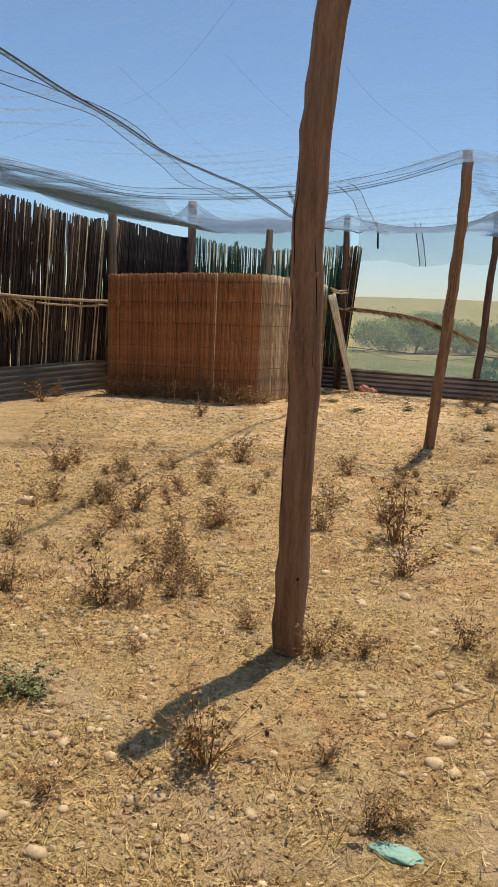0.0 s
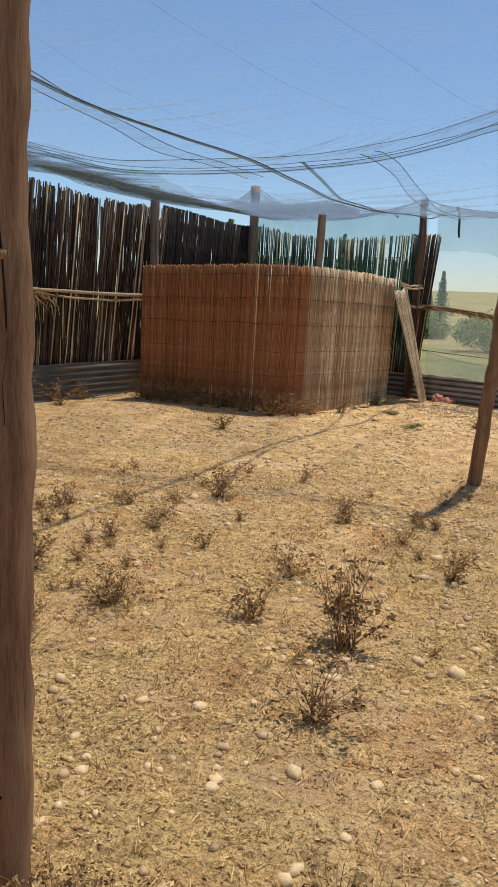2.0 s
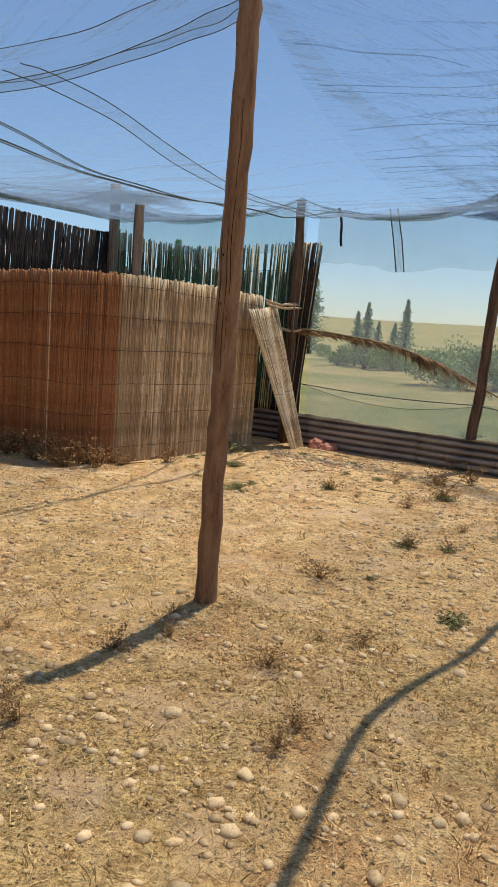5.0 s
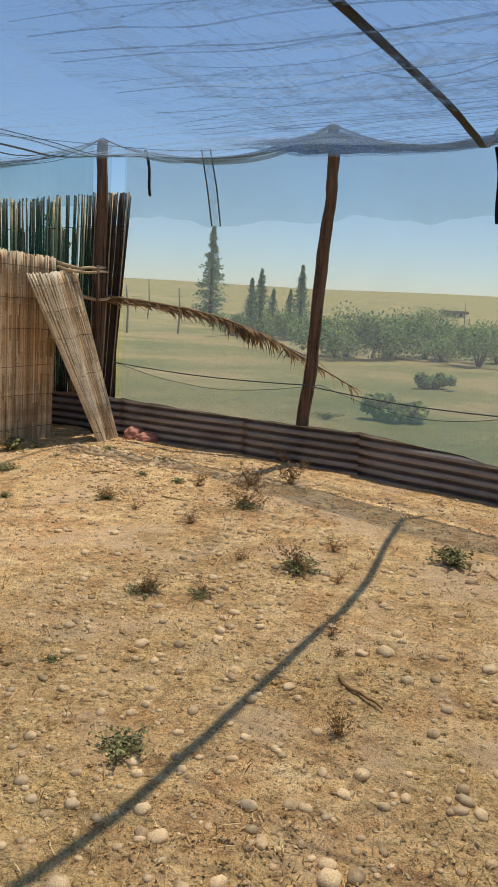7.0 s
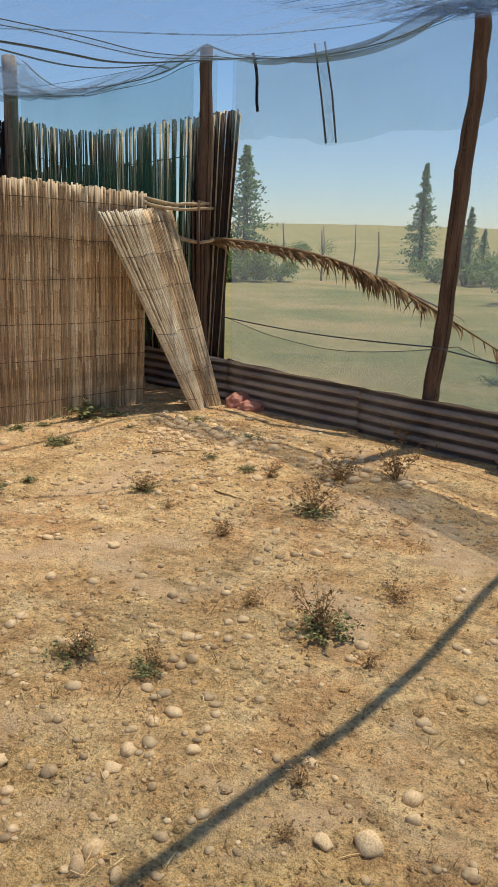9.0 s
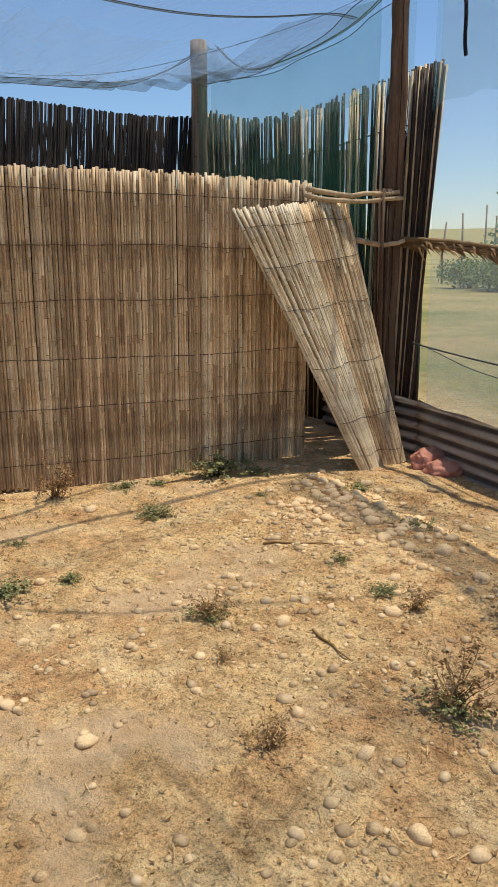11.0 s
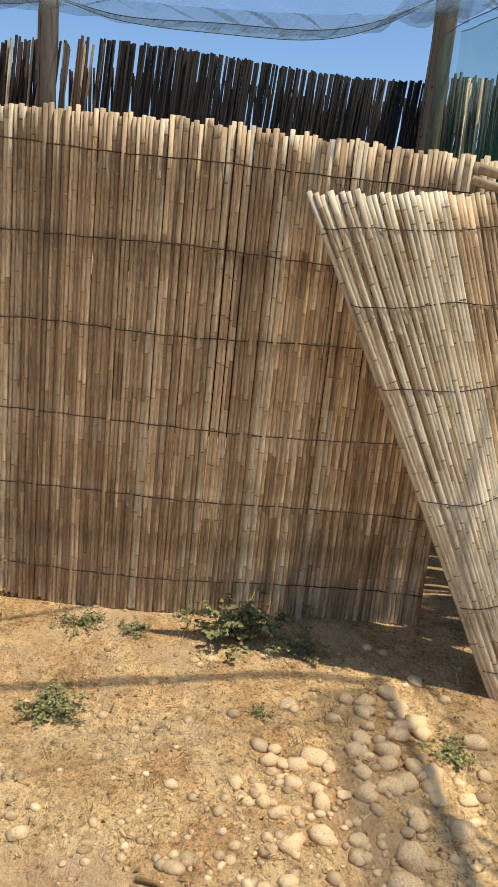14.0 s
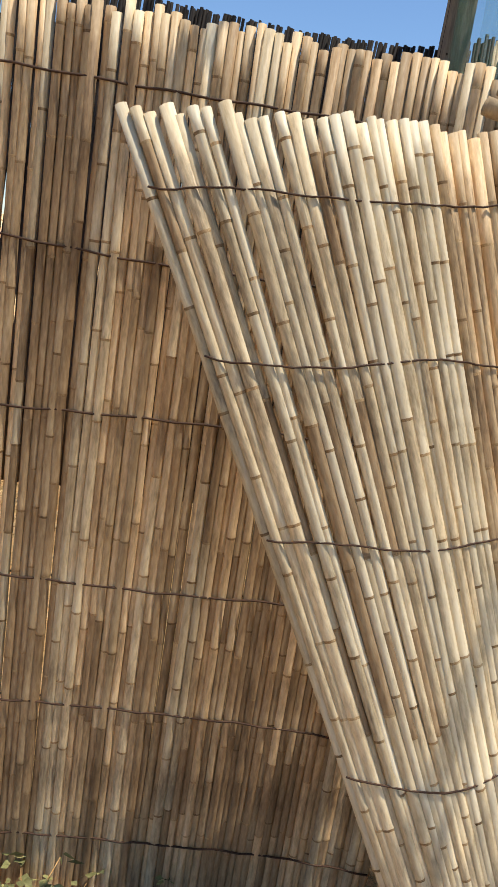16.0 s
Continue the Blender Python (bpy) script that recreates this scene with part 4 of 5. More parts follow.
palm_frond("palm_frond", [(0.95, 12.24, 1.50), (1.55, 12.09, 1.46), (2.25, 11.82, 1.37), (2.8, 11.62, 1.22), (3.2, 11.5, 1.04), (3.75, 11.24, 0.78)], 0.20, 300,
           "dried palm frond laid along the side fence", 7, 0.4, 0.25, centre=(0.45, 0.22))
palm_frond("palm_frond", [(1.95, 11.94, 1.42), (2.4, 11.76, 1.34), (2.8, 11.61, 1.22)], 0.2, 130, "tuft of dry palm leaflets hanging from the fence pole", 17, 1.5, 0.2, (0.75, 0.12))
palm_frond("palm_frond", [(1, 12.26, 1.46), (1.65, 12.04, 1.42), (2.45, 11.76, 1.31), (3.35, 11.56, 1.0)], 0.22, 170, "thin dried palm frond laid along the side fence", 8, 0.25, 0.12, (0.4, 0.3))
palm_frond("palm_frond", [(-3.6, 8.85, 1.38), (-3.8, 8.35, 1.45), (-3.98, 7.85, 1.44), (-4.15, 7.3, 1.38)], 0.42, 420, "shaggy dried palm leaves tied to the fence post", 9, 1.5, 0.3)
palm_frond("palm_frond", [(-3.7, 8.5, 1.40), (-3.85, 8.1, 1.45), (-4.05, 7.5, 1.40)], 0.38, 300, "shaggy dried palm leaves tied to the fence post", 10, 1.8, 0.35)


def fence_wire(line, r, material, label):
    bm = bmesh.new()
    pts = []
    for (a, b) in zip(line, line[1:]):
        for k in range(12):
            f = k / 12
            p = Vector(a).lerp(Vector(b), f)
            p.z -= 0.035 * math.sin(f * math.pi)
            pts.append(p)
    pts.append(Vector(line[-1]))
    tube(bm, pts, r, 5)
    tagged(part("cord", bm, material), label, "cord")


fence_wire([(1.15, 12.2, 0.79), (3.3, 11.24, 0.77), (5.0, 10.1, 0.73), (8.1, 7.5, 0.75)], 0.006, ROPE, "dark green cord strung along the side fence")


def crumpled(name, at, size, material, label, category, seed, flat=0.5):
    rng = random.Random(seed)
    bm = bmesh.new()
    bmesh.ops.create_icosphere(bm, subdivisions=4, radius=1)
    for v in bm.verts:
        n = v.co.normalized()
        k = 1 + 0.22 * noise.noise(n * 2.2 + Vector((seed, 0, 0))) + 0.16 * abs(noise.noise(n * 5 + Vector((0, seed, 0)))) - 0.08
        v.co = Vector((n.x * size[0] * k, n.y * size[1] * k, max(n.z, -0.35) * size[2] * k + 0.3 * size[2]))
    ob = part(name, bm, material)
    ob.location = (at[0], at[1], ground_z(at[0], at[1]))
    ob.rotation_euler = (0, 0, rng.uniform(0, 6))
    tagged(ob, label, category)


crumpled("plastic_bag", (1.47, 11.95), (0.16, 0.11, 0.10), PINK, "faded pink crumpled bag lying by the metal sheeting", "bag", 3)
crumpled("plastic_bag", (1.62, 11.86), (0.13, 0.09, 0.07), PINK, "faded pink crumpled bag lying by the metal sheeting", "bag", 5)
crumpled("sack", (-0.55, 12.3), (0.22, 0.18, 0.16), SACK, "white sack lying in the shade behind the screen", "sack", 8)
crumpled("plastic_scrap", (0.55, -0.36), (0.075, 0.035, 0.012), MINT, "flat scrap of mint green plastic on the earth", "litter", 9)


def twig(a, b, r, label, seed):
    rng = random.Random(seed)
    bm = bmesh.new()
    a, b = Vector((*a, ground_z(*a) + r)), Vector((*b, ground_z(*b) + r))
    pts = [a.lerp(b, i / 6) + Vector((rng.gauss(0, 0.006), rng.gauss(0, 0.006), abs(rng.gauss(0, 0.004)))) for i in range(7)]
    tube(bm, pts, [r * (1 - 0.09 * i) for i in range(7)], 6, 0.1, rng)
    tagged(part("stick", bm, DRY_STEM), label, "stick")


twig((3.67, 6.84), (3.84, 6.64), 0.009, "short brown stick lying on the bare earth", 1)
twig((1.55, 10.15), (1.85, 10.35), 0.007, "pale dry stalk lying among the pebbles", 2)
twig((2.3, 9.6), (2.55, 9.52), 0.006, "pale dry stalk lying among the pebbles", 3)
twig((-0.3, 9.5), (-0.05, 9.66), 0.012, "pale splinter of cane by the screen foot", 4)
twig((0.75, 0.35), (1.0, 0.55), 0.006, "pale forked dry stalk on the litter", 5)
twig((0.95, 0.32), (1.05, 0.62), 0.005, "pale forked dry stalk on the litter", 6)

# ---- weeds ----
DRY_WEEDS_A = [(-0.65, 1.3, 0.568), (0.9, 2.52, 0.692), (-0.23, 2.75, 0.417), (-0.01, 0.0, 0.443), (0.36, 0.82, 0.319), (-1.17, 1.37, 0.389), (-1.78, 4.14, 0.448), (-0.85, 3.0, 0.402), (0.07, 1.01, 0.232), (1.02, 0.98, 0.288), (0.54, 3.29, 0.374), (0.44, 2.69, 0.413), (0.85, 1.9, 0.479), (1.38, 3.54, 0.387), (1.56, 1.98, 0.298), (0.68, 4.72, 0.26), (-0.44, 1.95, 0.264), (0.84, 2.94, 0.297), (1.59, 2.7, 0.276), (1.32, 4.54, 0.244), (0.73, 4.5, 0.312), (-0.26, 4.79, 0.464), (2.16, 6.71, 0.318), (-1.01, 7.83, 0.517), (-2.09, 9.59, 0.795), (-1.05, 9.62, 0.558), (1.92, 3.17, 0.232), (2.69, 7.61, 0.213), (2.96, 9.5, 0.388), (3.42, 8.2, 0.338)]
DRY_WEEDS_B = [(2.96, 7.67, 0.183), (3.68, 6.44, 0.199), (2.65, 8.94, 0.237), (1.92, 9.43, 0.264), (3.65, 8.58, 0.219), (3.13, 11.31, 0.391), (3.64, 7.29, 0.141), (3.6, 11.46, 0.497), (3.08, 8.27, 0.147), (3.67, 7.07, 0.098), (2.94, 10.15, 0.407), (3.27, 10.32, 0.451), (3.67, 7.98, 0.151), (2.51, 10.01, 0.237), (2.18, 9.23, 0.096)]
GREEN_WEEDS_A = [(-0.73, 0.34, 0.381), (2.93, 6.22, 0.276), (2.47, 6.79, 0.154), (4.37, 8.5, 0.473), (3.5, 14.41, 0.468), (2.65, 7.61, 0.243), (2.95, 7.62, 0.19), (3.42, 8.16, 0.347), (2.97, 9.45, 0.323), (0.17, 11.47, 0.376), (0.81, 10.07, 0.258), (1.09, 8.96, 0.374), (1.9, 9.43, 0.236), (0.39, 11.1, 0.362), (1.98, 10.21, 0.18), (1.18, 9.26, 0.195), (0.62, 9.34, 0.152), (1.4, 11.2, 0.245), (0.31, 10.72, 0.185), (2.33, 10.06, 0.196), (1.05, 10.7, 0.123)]
STONES_A = [(0.83, 1.57, 0.084), (0.78, 0.19, 0.096), (0.72, 0.06, 0.076), (0.77, 0.01, 0.059), (0.66, 2.34, 0.07), (-1.66, 3.04, 0.168), (0.6, 1.47, 0.064), (0.22, 1.84, 0.068), (0.6, 1.41, 0.067), (0.89, 2.25, 0.068), (1.44, 2.08, 0.061), (1.22, 0.89, 0.053), (1.02, 1.31, 0.052), (1.8, 3.41, 0.082), (1.4, 3.47, 0.061), (2.09, 2.83, 0.061), (1.37, 2.43, 0.103), (1.31, 3.86, 0.094), (1.55, 3.98, 0.09), (1.84, 4.76, 0.095), (0.96, 5.12, 0.07), (0.59, 3.18, 0.061), (0.67, 3.55, 0.061), (2.21, 4.17, 0.083), (2.14, 4.28, 0.08), (-0.43, 4.69, 0.107), (3.75, 6.22, 0.071), (3.07, 5.92, 0.069), (3.88, 7.13, 0.107), (3.96, 6.9, 0.071)]
STONES_B = [(4.33, 7.08, 0.097), (3.64, 5.77, 0.072), (3.57, 6.01, 0.062), (3.69, 6.11, 0.056), (3.62, 6.21, 0.054), (3.34, 6.36, 0.052), (2.79, 7.02, 0.09), (2.86, 5.9, 0.058), (3.15, 5.79, 0.074), (3.95, 7.35, 0.077), (3.97, 7.27, 0.058), (3.3, 7.3, 0.059), (2.21, 8.6, 0.087), (2.89, 9.1, 0.072), (3.91, 7.74, 0.068), (2.29, 7.78, 0.068), (2.16, 8.15, 0.07), (3.77, 7.09, 0.072), (3.12, 7.22, 0.067), (3.11, 8.13, 0.061), (3.07, 8.08, 0.05), (2.94, 8.72, 0.061), (3.6, 8.01, 0.065), (1.75, 9.65, 0.054), (2.17, 9.58, 0.084), (2.46, 9.93, 0.101), (1.74, 10.0, 0.049), (1.69, 9.78, 0.064), (1.98, 10.66, 0.088), (2.12, 9.48, 0.057)]
STONES_C = [(2.33, 10.38, 0.065), (2.24, 9.8, 0.045), (1.49, 10.97, 0.091), (1.15, 11.18, 0.082), (1.14, 11.04, 0.083), (1.27, 11.08, 0.084), (1.26, 10.96, 0.08), (1.31, 10.71, 0.082), (1.27, 10.64, 0.072), (1.32, 10.51, 0.063), (1.0, 10.3, 0.041), (1.03, 11.33, 0.086), (1.02, 10.82, 0.08), (1.42, 10.71, 0.063), (1.14, 10.93, 0.071), (1.54, 11.03, 0.071)]


def weed_parts(seed, dry):
    """Stems and leaves of one weed about a metre across, to be scaled down."""
    rng = random.Random(seed)
    stems, leaves = bmesh.new(), bmesh.new()
    tips = []
    for i in range(rng.randint(18, 28) if dry else rng.randint(16, 24)):
        a = rng.uniform(0, 6.28)
        out = rng.uniform(0.08, 0.7) if dry else rng.uniform(0.05, 0.6)
        h = rng.uniform(0.25, 1.0) if dry else rng.uniform(0.08, 0.42)
        p = Vector((rng.gauss(0, 0.05), rng.gauss(0, 0.05), -0.02))
        pts = [p]
        for k in range(1, 6):
            f = k / 5
            pts.append(Vector((p.x + math.cos(a) * out * f ** 1.2 + rng.gauss(0, 0.012), p.y + math.sin(a) * out * f ** 1.2 + rng.gauss(0, 0.012), h * f ** 0.85)))
        tube(stems, pts, [0.0075 - 0.0011 * k for k in range(6)], 4)
        tips += pts[2:]
        for k in (2, 3, 4):
            if rng.random() < 0.6:
                q = pts[k]
                e = q + Vector((rng.gauss(0, 0.09), rng.gauss(0, 0.09), rng.uniform(0.03, 0.16)))
                tube(stems, [q, q.lerp(e, 0.5) + Vector((0, 0, 0.01)), e], [0.004, 0.0035, 0.0025], 4)
                tips += [q.lerp(e, 0.5), e]
    for p in tips:
        for k in range(rng.choice((0, 0, 1, 3, 7)) if dry else rng.randint(3, 6)):
            d = Vector((rng.gauss(0, 1), rng.gauss(0, 1), rng.gauss(-0.2 if dry else 0.25, 0.7))).normalized()
            l = rng.uniform(0.03, 0.085) if dry else rng.uniform(0.035, 0.085)
            w = d.cross(Vector((rng.gauss(0, 1), rng.gauss(0, 1), rng.gauss(0, 1)))).normalized() * l * (0.3 if dry else 0.36)
            o = p + Vector((rng.gauss(0, 0.02), rng.gauss(0, 0.02), rng.gauss(0, 0.015)))
            curl = Vector((0, 0, -l * 0.2))
            v = [leaves.verts.new(q) for q in (o, o + d * l * 0.5 + w, o + d * l + curl, o + d * l * 0.5 - w)]
            leaves.faces.new(v)
    return stems, leaves


def weed_kind(name, dry, label, seed):
    root = thing(name, label, "weed", group="dry weeds in the yard" if dry else "green weeds in the yard")
    s, l = weed_parts(seed, dry)
    part("stalk", s, DRY_STEM, root)
    part("foliage", l, DRY_LEAF if dry else GREEN_LEAF, root, smooth=False)
    return root


def plant_out(places, name, dry, labels, seed, flat):
    rng = random.Random(seed)
    kinds = [weed_kind(name, dry, labels[i % len(labels)], seed + i) for i in range(6)]
    used = set()
    for i, (x, y, r) in enumerate(places):
        k = kinds[i % 6]
        s = max(r, 0.12) * (0.8 if dry else 0.82)
        m = pose(x, y, ground_z(x, y) - 0.005, 0, 0, rng.uniform(0, 360))
        if i % 6 in used:
            ob = copy_thing(k, m)
        else:
            ob = k
            used.add(i % 6)
            ob.matrix_basis = m
        ob.scale = (s, s, s * flat * rng.uniform(0.8, 1.15))


rng = random.Random(4)
SMALL_WEEDS = [(rng.uniform(-1.4, 2.6), rng.uniform(-0.9, 6.0), rng.uniform(0.12, 0.28)) for _ in range(60)] + [(rng.uniform(-1.7, -0.15), rng.uniform(1.0, 4.6), rng.uniform(0.14, 0.34)) for _ in range(45)]
FOOT_WEEDS = [(x + rng.uniform(-0.1, 0.1), y, rng.uniform(0.4, 0.7)) for x, y in
              [(-2.75, 9.5), (-2.5, 9.55), (-2.25, 9.5), (-2.0, 9.5), (-1.75, 9.44), (-1.5, 9.4), (-1.25, 9.34), (-1.0, 9.24), (-0.8, 9.15), (-0.5, 9.25), (-0.2, 9.5), (-3.3, 9.2), (-3.5, 8.6), (0.05, 9.9)]]
plant_out(DRY_WEEDS_A + DRY_WEEDS_B + SMALL_WEEDS + FOOT_WEEDS, "dry_weed", True, ["withered brown weed with curled leaves on bare earth", "tangled dry brown weed stalks in the litter",
                                       "sparse withered weed with thin brown stems"], 60, 0.72)
plant_out(GREEN_WEEDS_A + [(0.55, 10.84, 0.62), (0.72, 11.02, 0.3), (0.28, 10.28, 0.26), (0.40, 10.46, 0.2), (0.80, 10.07, 0.28), (2.05, 10.85, 0.3)], "green_weed", False, ["low dusty green weed on stony earth", "small grey-green leafy weed among pebbles"], 80, 0.62)


# ---- stones ----
def stone_mesh(seed):
    bm = bmesh.new()
    bmesh.ops.create_icosphere(bm, subdivisions=2, radius=0.5)
    for v in bm.verts:
        n = v.co.normalized()
        v.co = Vector((n.x * 0.48, n.y * 0.36, n.z * 0.24)) * (1 + 0.45 * noise.noise(n * 1.5 + Vector((seed * 3.1, 0, 0))) + 0.12 * noise.noise(n * 4 + Vector((0, seed, 0))))
    return mesh_of("stone", bm, STONE)


STONE_KINDS = [stone_mesh(i) for i in range(7)]
rng = random.Random(9)
LOOSE = [(rng.uniform(-0.4, 4.6), rng.uniform(4.6, 10.2), min(0.035 + rng.expovariate(40), 0.10)) for _ in range(55)] + [
    (1.45 + rng.gauss(0, 0.2), 10.95 + rng.gauss(0, 0.28), rng.uniform(0.045, 0.09)) for _ in range(26)] + [
    (rng.uniform(-1.0, 2.6), rng.uniform(0.6, 5.6), min(0.03 + rng.expovariate(55), 0.08)) for _ in range(48)]
for _ in range(95):  # cobbles washed together inside the side fence
    u, v = rng.uniform(0, 2.6), rng.gauss(0, 0.17)
    LOOSE.append((1.05 + u * 0.93 + v * 0.36, 11.12 - u * 0.37 + v * 0.93, rng.uniform(0.045, 0.115)))
for x, y, r in STONES_A + STONES_B + STONES_C + [q for q in LOOSE if seg_dist(q[0], q[1], RIGHT_FENCE) > 0.3 and seg_dist(q[0], q[1], SCREEN) > 0.3]:
    ob = new("stone", rng.choice(STONE_KINDS))
    ob.matrix_basis = pose(x, y, ground_z(x, y) + r * 0.06, rng.gauss(0, 8), rng.gauss(0, 8), rng.uniform(0, 360)) @ Matrix.Diagonal((r * 0.9, r * rng.uniform(0.8, 1.1), r * rng.uniform(0.8, 1.2), 1))
    tagged(ob, "rounded tan river stone half sunk in dry earth", "stone", group="loose stones in the yard")


def scatter(name, label, category, material, count, piece, where, seed):
    """Many small loose pieces in one mesh."""
    rng = random.Random(seed)
    verts, faces = [], []
    for _ in range(count):
        x, y = where(rng)
        vs, fs = piece(rng)
        z, n, a = ground_z(x, y), len(verts), rng.uniform(0, 6.283)
        c, s = math.cos(a), math.sin(a)
        verts += [(x + c * u - s * v, y + s * u + c * v, z + w) for u, v, w in vs]
        faces += [tuple(n + i for i in f) for f in fs]
    me = bpy.data.meshes.new(name)
    me.from_pydata(verts, [], faces)
    if material in (EARTH, STONE):
        me.polygons.foreach_set("use_smooth", [True] * len(faces))
    me.materials.append(material)
    tagged(new(name, me), label, category, kind="stuff")
    return me


ICO = bmesh.new()
bmesh.ops.create_icosphere(ICO, subdivisions=1, radius=1)
ICO_V = [v.co.copy() for v in ICO.verts]
ICO_F = [tuple(v.index for v in f.verts) for f in ICO.faces]
ICO.free()


def pebble(rng):
    r = min(0.005 + rng.expovariate(150), 0.03)
    a, b, c = r * rng.uniform(0.9, 1.4), r * rng.uniform(0.7, 1.1), r * rng.uniform(0.45, 0.8)
    return [(v.x * a * rng.uniform(0.88, 1.1), v.y * b * rng.uniform(0.88, 1.1), v.z * c * rng.uniform(0.9, 1.1) + c * 0.1) for v in ICO_V], ICO_F


def straw(rng):
    l, w, h = rng.uniform(0.012, 0.065), rng.uniform(0.0005, 0.0014), rng.uniform(0.002, 0.012)
    t = rng.uniform(-0.3, 0.3) * l
    e = rng.uniform(0, 0.02)
    return [(-l / 2, -w, h), (-l / 2, w, h), (0, w + t * 0.3, h + 0.003), (0, -w + t * 0.3, h + 0.003), (l / 2, t + w, h + e), (l / 2, t - w, h + e)], [(0, 1, 2, 3), (3, 2, 4, 5)]


def flake(rng):
    l, w, h = rng.uniform(0.003, 0.012), rng.uniform(0.002, 0.006), rng.uniform(0.002, 0.008)
    c = rng.uniform(0.0, 0.012)
    return [(-l, 0, h + c), (0, w, h), (l, rng.uniform(-w, w), h + c * rng.random()), (0, -w, h)], [(0, 1, 2, 3)]


def tuft(rng):
    vs, fs = [], []
    for k in range(rng.randint(5, 9)):
        a, l = rng.uniform(0, 6.28), rng.uniform(0.01, 0.045)
        o = rng.uniform(0.2, 0.9) * l
        x, y = rng.gauss(0, 0.015), rng.gauss(0, 0.015)
        tx, ty = x + math.cos(a) * o, y + math.sin(a) * o
        n, w = len(vs), 0.0014
        vs += [(x - w, y, 0), (x + w, y + w, 0), ((x + tx) / 2 + w, (y + ty) / 2, l * 0.65), (tx, ty, l)]
        fs += [(n, n + 1, n + 2), (n, n + 2, n + 3)]
    return vs, fs


def in_yard(near, far, patchy, lo=0.0):
    def pick(rng):
        while True:
            y = rng.uniform(near, far)
            x = rng.uniform(-1.6 - 0.18 * max(0, y), 2.2 + 0.42 * max(0, y))
            if seg_dist(x, y, RIGHT_FENCE) < 0.12 or x > 8 or (0.52 * (x - 3.4) + 0.85 * (y - 11.3)) > 0 and x > 1.2 or y > 11.9:
                continue
            if noise.noise((x * patchy, y * patchy, 2)) + 0.45 * noise.noise((x * patchy * 3, y * patchy * 3, 6)) > lo + rng.uniform(-0.45, 0.15):
                return x, y
    return pick


scatter("pebbles", "small tan pebbles strewn over the earth", "pebbles", STONE, 8000, pebble, in_yard(4.2, 11.8, 0.9, 0.05), 1)
scatter("pebbles", "small tan pebbles strewn over the earth", "pebbles", STONE, 3600, pebble, in_yard(-1.5, 5.0, 0.9, 0.05), 2)
scatter("pebbles", "heap of washed-out pebbles by the leaning mat", "pebbles", STONE, 430, lambda r: [(lambda vf: ([(u * 1.05, v * 1.1, w * 0.95) for u, v, w in vf[0]], vf[1]))(pebble(r))][0],
        lambda r: (1.3 + abs(r.gauss(0, 0.6)), 10.9 - 0.7 * r.random() + r.gauss(0, 0.3)), 3)
def clod(rng):
    r = min(0.004 + rng.expovariate(190), 0.022)
    return [(v.x * r * rng.uniform(0.7, 1.3), v.y * r * rng.uniform(0.7, 1.3), v.z * r * 0.6 * rng.uniform(0.7, 1.2)) for v in ICO_V], ICO_F


scatter("earth_crumbs", "crumbs and clods of dry earth", "earth", EARTH, 11000, clod, in_yard(-1.6, 5.5, 1.1, -0.1), 11)
scatter("earth_crumbs", "crumbs and clods of dry earth", "earth", EARTH, 9000, clod, in_yard(5.0, 11.8, 1.1, 0.0), 12)
scatter("straw_litter", "dry straw scattered over the yard", "straw", LITTER, 34000, straw, in_yard(-1.6, 6.0, 0.8, -0.15), 4)
scatter("straw_litter", "dry straw scattered over the stony earth", "straw", LITTER, 6500, straw, in_yard(5.0, 11.8, 0.9, 0.1), 5)
scatter("leaf_litter", "brown leaf crumbs scattered over the yard", "leaf litter", DRY_STEM, 22000, flake, in_yard(-1.6, 6.0, 1.2, -0.1), 6)
scatter("leaf_litter", "brown leaf crumbs scattered over the stony earth", "leaf litter", DRY_STEM, 10000, flake, in_yard(5.0, 11.8, 1.2, 0.05), 7)
scatter("leaf_litter", "pale leaf crumbs scattered over the yard", "leaf litter", LITTER, 22000, flake, in_yard(-1.6, 6.0, 1.2, -0.1), 16)
scatter("dry_grass", "short dry grass stubble in the yard", "grass", LITTER, 1300, tuft, in_yard(-1.6, 6.5, 0.7, 0.0), 8)
scatter("dry_grass", "short dry grass stubble in the yard", "grass", LITTER, 1200, tuft, in_yard(-1.6, 11.8, 0.7, 0.1), 9)


# ---- beyond the fence ----
def conifer(x, y, h, w, seed, label):
    rng = random.Random(seed)
    z = ground_z(x, y)
    root = thing("conifer", label, "tree", (x, y, z), group="conifers in the field")
    bm = bmesh.new()
    tube(bm, [(0, 0, -0.2), (0.02, 0, h * 0.5), (0, 0.02, h * 0.97)], [0.03 * h, 0.018 * h, 0.004 * h], 7)
    part("trunk", bm, BARK, root)
    bm = bmesh.new()
    n = 34
    for i in range(n):
        f = i / n
        zz = h * (0.06 + 0.92 * f)
        reach = w * (1 - f) ** 1.1 * rng.uniform(0.6, 1.25) + 0.008 * h
        for k in range(9):
            a = rng.uniform(0, 6.28)
            r = reach * rng.uniform(0.55, 1.1)
            for q in range(7):
                g = (q + 1) / 7
                c = Vector((math.cos(a) * r * g, math.sin(a) * r * g, zz - 0.10 * r * g + rng.gauss(0, 0.02 * h) * 0.5))
                for s in range(3):
                    l = h * rng.uniform(0.012, 0.028)
                    d = Vector((math.cos(a + rng.gauss(0, 0.8)), math.sin(a + rng.gauss(0, 0.8)), rng.gauss(0.15, 0.5))).normalized()
                    u = d.orthogonal().normalized() * l * 0.4
                    v = [bm.verts.new(e) for e in (c - u, c + d * l, c + u)]
                    bm.faces.new(v)
    part("crown", bm, CONIFER, root, smooth=False)


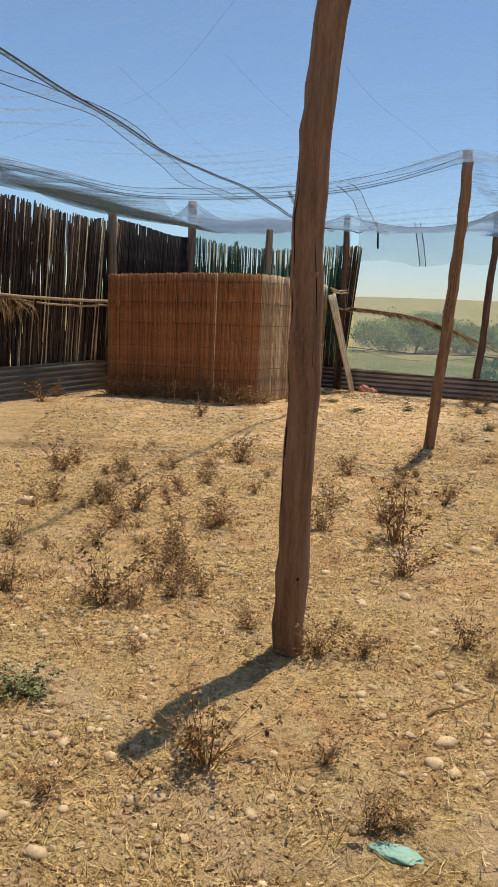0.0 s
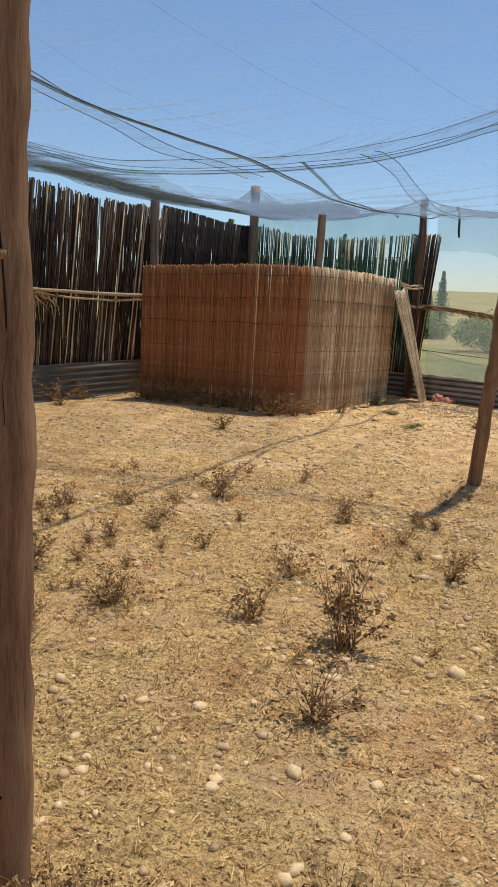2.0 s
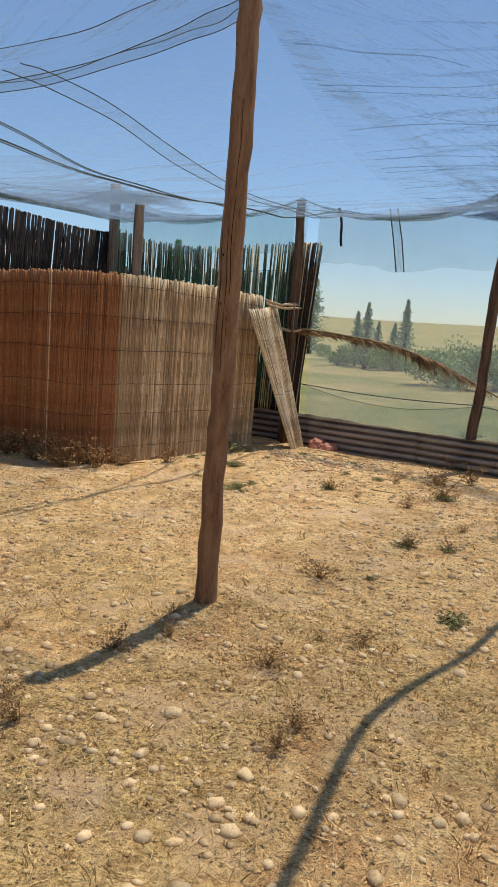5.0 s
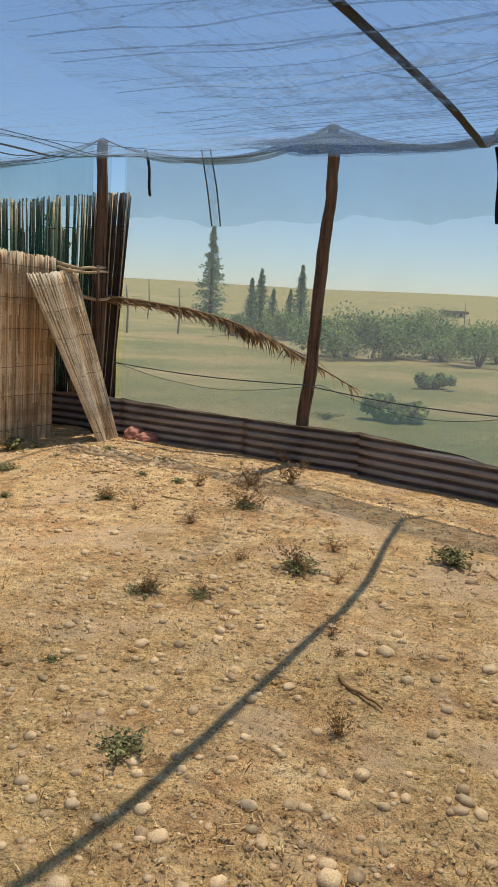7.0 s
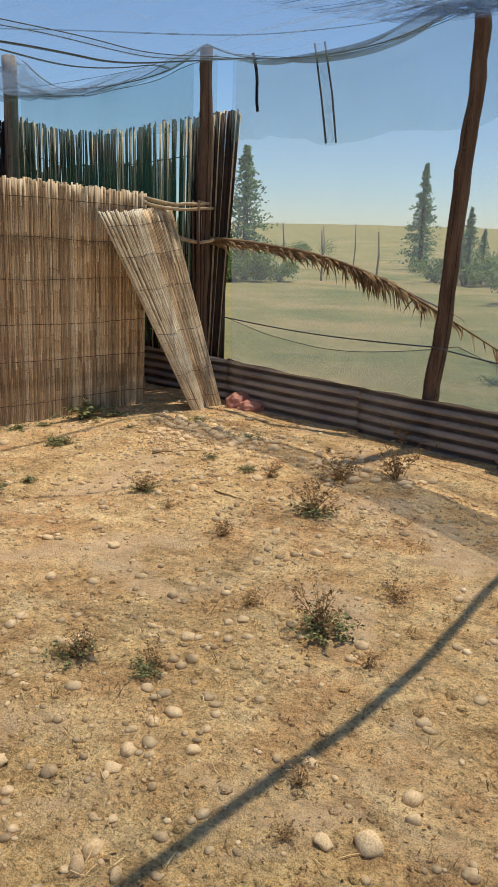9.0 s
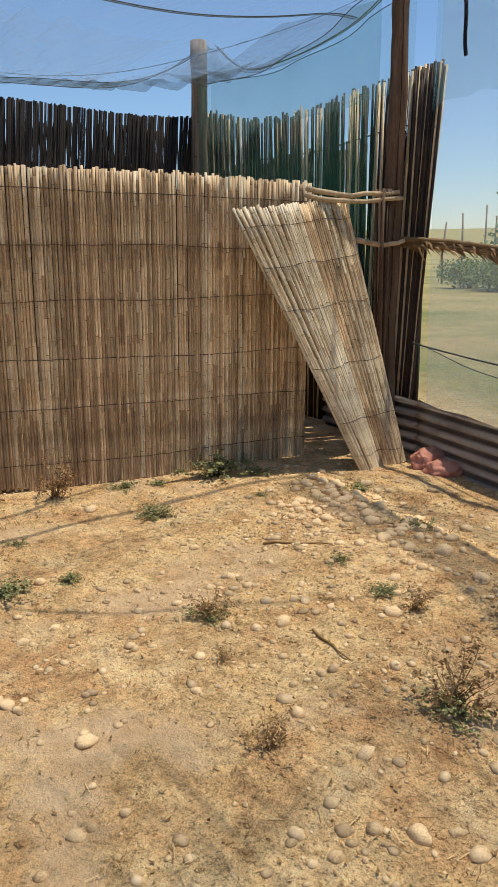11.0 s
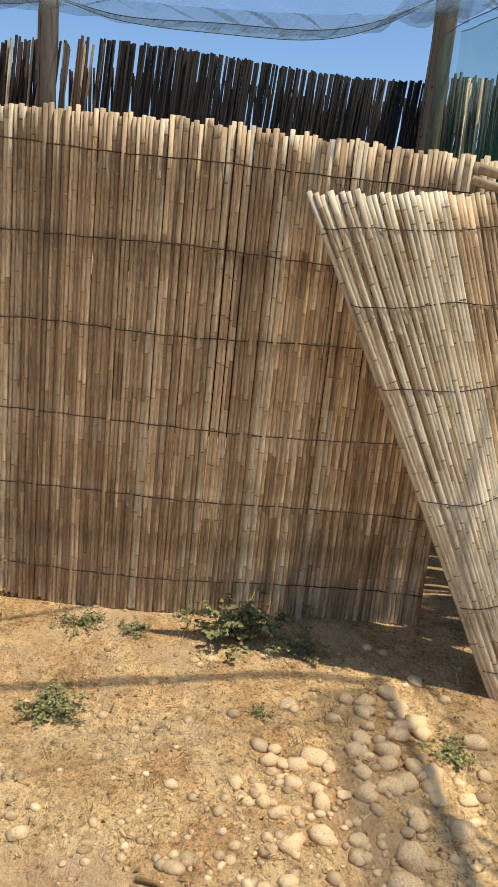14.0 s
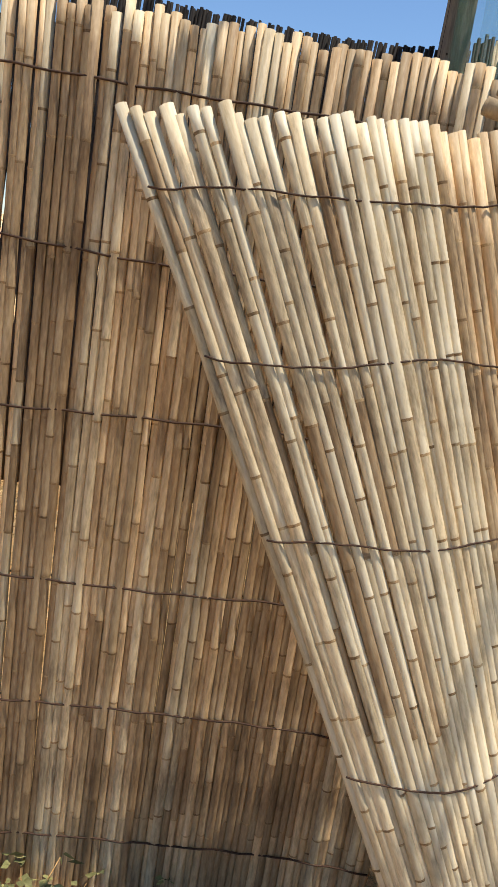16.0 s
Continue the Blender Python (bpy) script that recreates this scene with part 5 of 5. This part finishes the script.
conifer(-4.4, 53.0, 6.1, 1.5, 1, "slim dark green conifer standing in the dry field")
conifer(-7.3, 33.0, 4.9, 2.0, 2, "pointed dark green conifer beyond the reed fence")
for i, (x, y, h) in enumerate([(0.3, 37.2, 2.75), (-0.25, 38.5, 2.4), (0.75, 38.2, 2.0), (1.45, 39, 2.0), (1.95, 38.4, 3.0)]):
    conifer(x, y, h * 1.08, 0.8, 5 + i, "small dark green conifer in a group in the field")


def shrub(x, y, w, h, seed):
    rng = random.Random(seed)
    root = thing("shrub", "rounded dark green shrub in a field hedge", "shrub", (x, y, ground_z(x, y)), group="hedge shrubs")
    bm = bmesh.new()
    for k in range(5):
        a = rng.uniform(0, 6.28)
        tube(bm, [(0, 0, -0.1), (math.cos(a) * w * 0.2, math.sin(a) * w * 0.2, h * 0.7)], [0.04, 0.015], 5)
    part("stalk", bm, BARK, root)
    bm = bmesh.new()
    lobes = [(rng.gauss(0, 0.3) * w, rng.gauss(0, 0.3) * w, rng.uniform(0.3, 0.75) * h, rng.uniform(0.25, 0.45) * h) for _ in range(9)]
    for _ in range(3800):
        lx, ly, lz, lr = rng.choice(lobes)
        d = Vector((rng.gauss(0, 1), rng.gauss(0, 1), rng.gauss(0, 0.8))).normalized()
        c = Vector((lx, ly, lz)) + d * lr * rng.uniform(0.35, 1.08)
        c.z = max(c.z, 0.05)
        l = rng.uniform(0.025, 0.06)
        u = Vector((rng.gauss(0, 1), rng.gauss(0, 1), rng.gauss(0, 1))).normalized() * l
        v = u.orthogonal().normalized() * l * 0.6
        bm.faces.new([bm.verts.new(e) for e in (c - u, c + v, c + u, c - v)])
    part("foliage", bm, SHRUB, root, smooth=False)


rng = random.Random(77)
for i in range(28):
    x = 3.4 + i * 0.75 + rng.uniform(-0.3, 0.3)
    shrub(x, 27.5 + 0.1 * i + rng.uniform(-1.5, 1.5), 2.0 * rng.uniform(0.8, 1.2), rng.uniform(1.05, 1.5), i)
for i, (x, y, w, h) in enumerate([(-7.2, 31.5, 1.9, 1.2), (-9.0, 33, 1.6, 1.0), (-5.9, 33, 1.4, 0.9), (4.4, 14.6, 0.6, 0.35), (0.4, 36, 2.0, 1.1), (1.6, 37, 2.0, 1.2), (-0.9, 37.5, 1.5, 0.9),
                                  (5.6, 19.5, 0.5, 0.3), (14, 45, 3, 1.6), (20, 52, 3, 1.6), (10, 60, 3, 1.8), (-14, 60, 3, 1.5)]):
    shrub(x, y, w, h, 40 + i)


def field_post(x, y, h, seed):
    rng = random.Random(seed)
    bm = bmesh.new()
    tube(bm, [(0, 0, -0.2), (rng.gauss(0, 0.04), rng.gauss(0, 0.04), h * 0.5), (rng.gauss(0, 0.08), 0, h)], [0.045, 0.04, 0.03], 7, 0.08, rng)
    ob = part("field_post", bm, GREY_WOOD)
    ob.location = (x, y, ground_z(x, y))
    tagged(ob, "rough wooden stake of a field fence", "post", group="field fence stakes")


for i, (x, y, h) in enumerate([(-4.9, 35, 1.9), (-3.1, 36.5, 1.9), (-8.7, 54, 2.6), (-12.5, 60, 2.6), (14, 70, 2.2), (9.5, 50, 1.7), (-10.4, 35, 2.6), (-9.7, 35.4, 2.9), (-9.2, 35, 2.5), (-8.7, 35.6, 2.8),
                               (-8.1, 36, 2.4), (-11.2, 35, 2.3), (-12.0, 34.6, 2.6), (-7.2, 37, 2.2)]):
    field_post(x, y, h, i)


def far_building(x, y, w, d, h):
    z = ground_z(x, y)
    root = thing("farm_building", "low white farm building far off in the plain", "building", (x, y, z))
    for name, size, at, mat in (("wall", (w, d, h), (0, 0, h / 2 - 0.5), BLOCK), ("roof", (w + 1, d + 1, 0.5), (0, 0, h - 0.25), SHEET_GREY)):
        bm = bmesh.new()
        bmesh.ops.create_cube(bm, size=1)
        bmesh.ops.scale(bm, vec=size, verts=bm.verts)
        bmesh.ops.translate(bm, vec=at, verts=bm.verts)
        part(name, bm, mat, root, smooth=False)
    for k in (-0.3, 0, 0.3):
        bm = bmesh.new()
        bmesh.ops.create_cube(bm, size=1)
        bmesh.ops.scale(bm, vec=(w * 0.1, 0.3, h * 0.35), verts=bm.verts)
        bmesh.ops.translate(bm, vec=(w * k, -d / 2 - 0.1, h * 0.4), verts=bm.verts)
        part("window", bm, STRAP, root, smooth=False)


far_building(23.4, 142, 3.6, 2, 1.1)
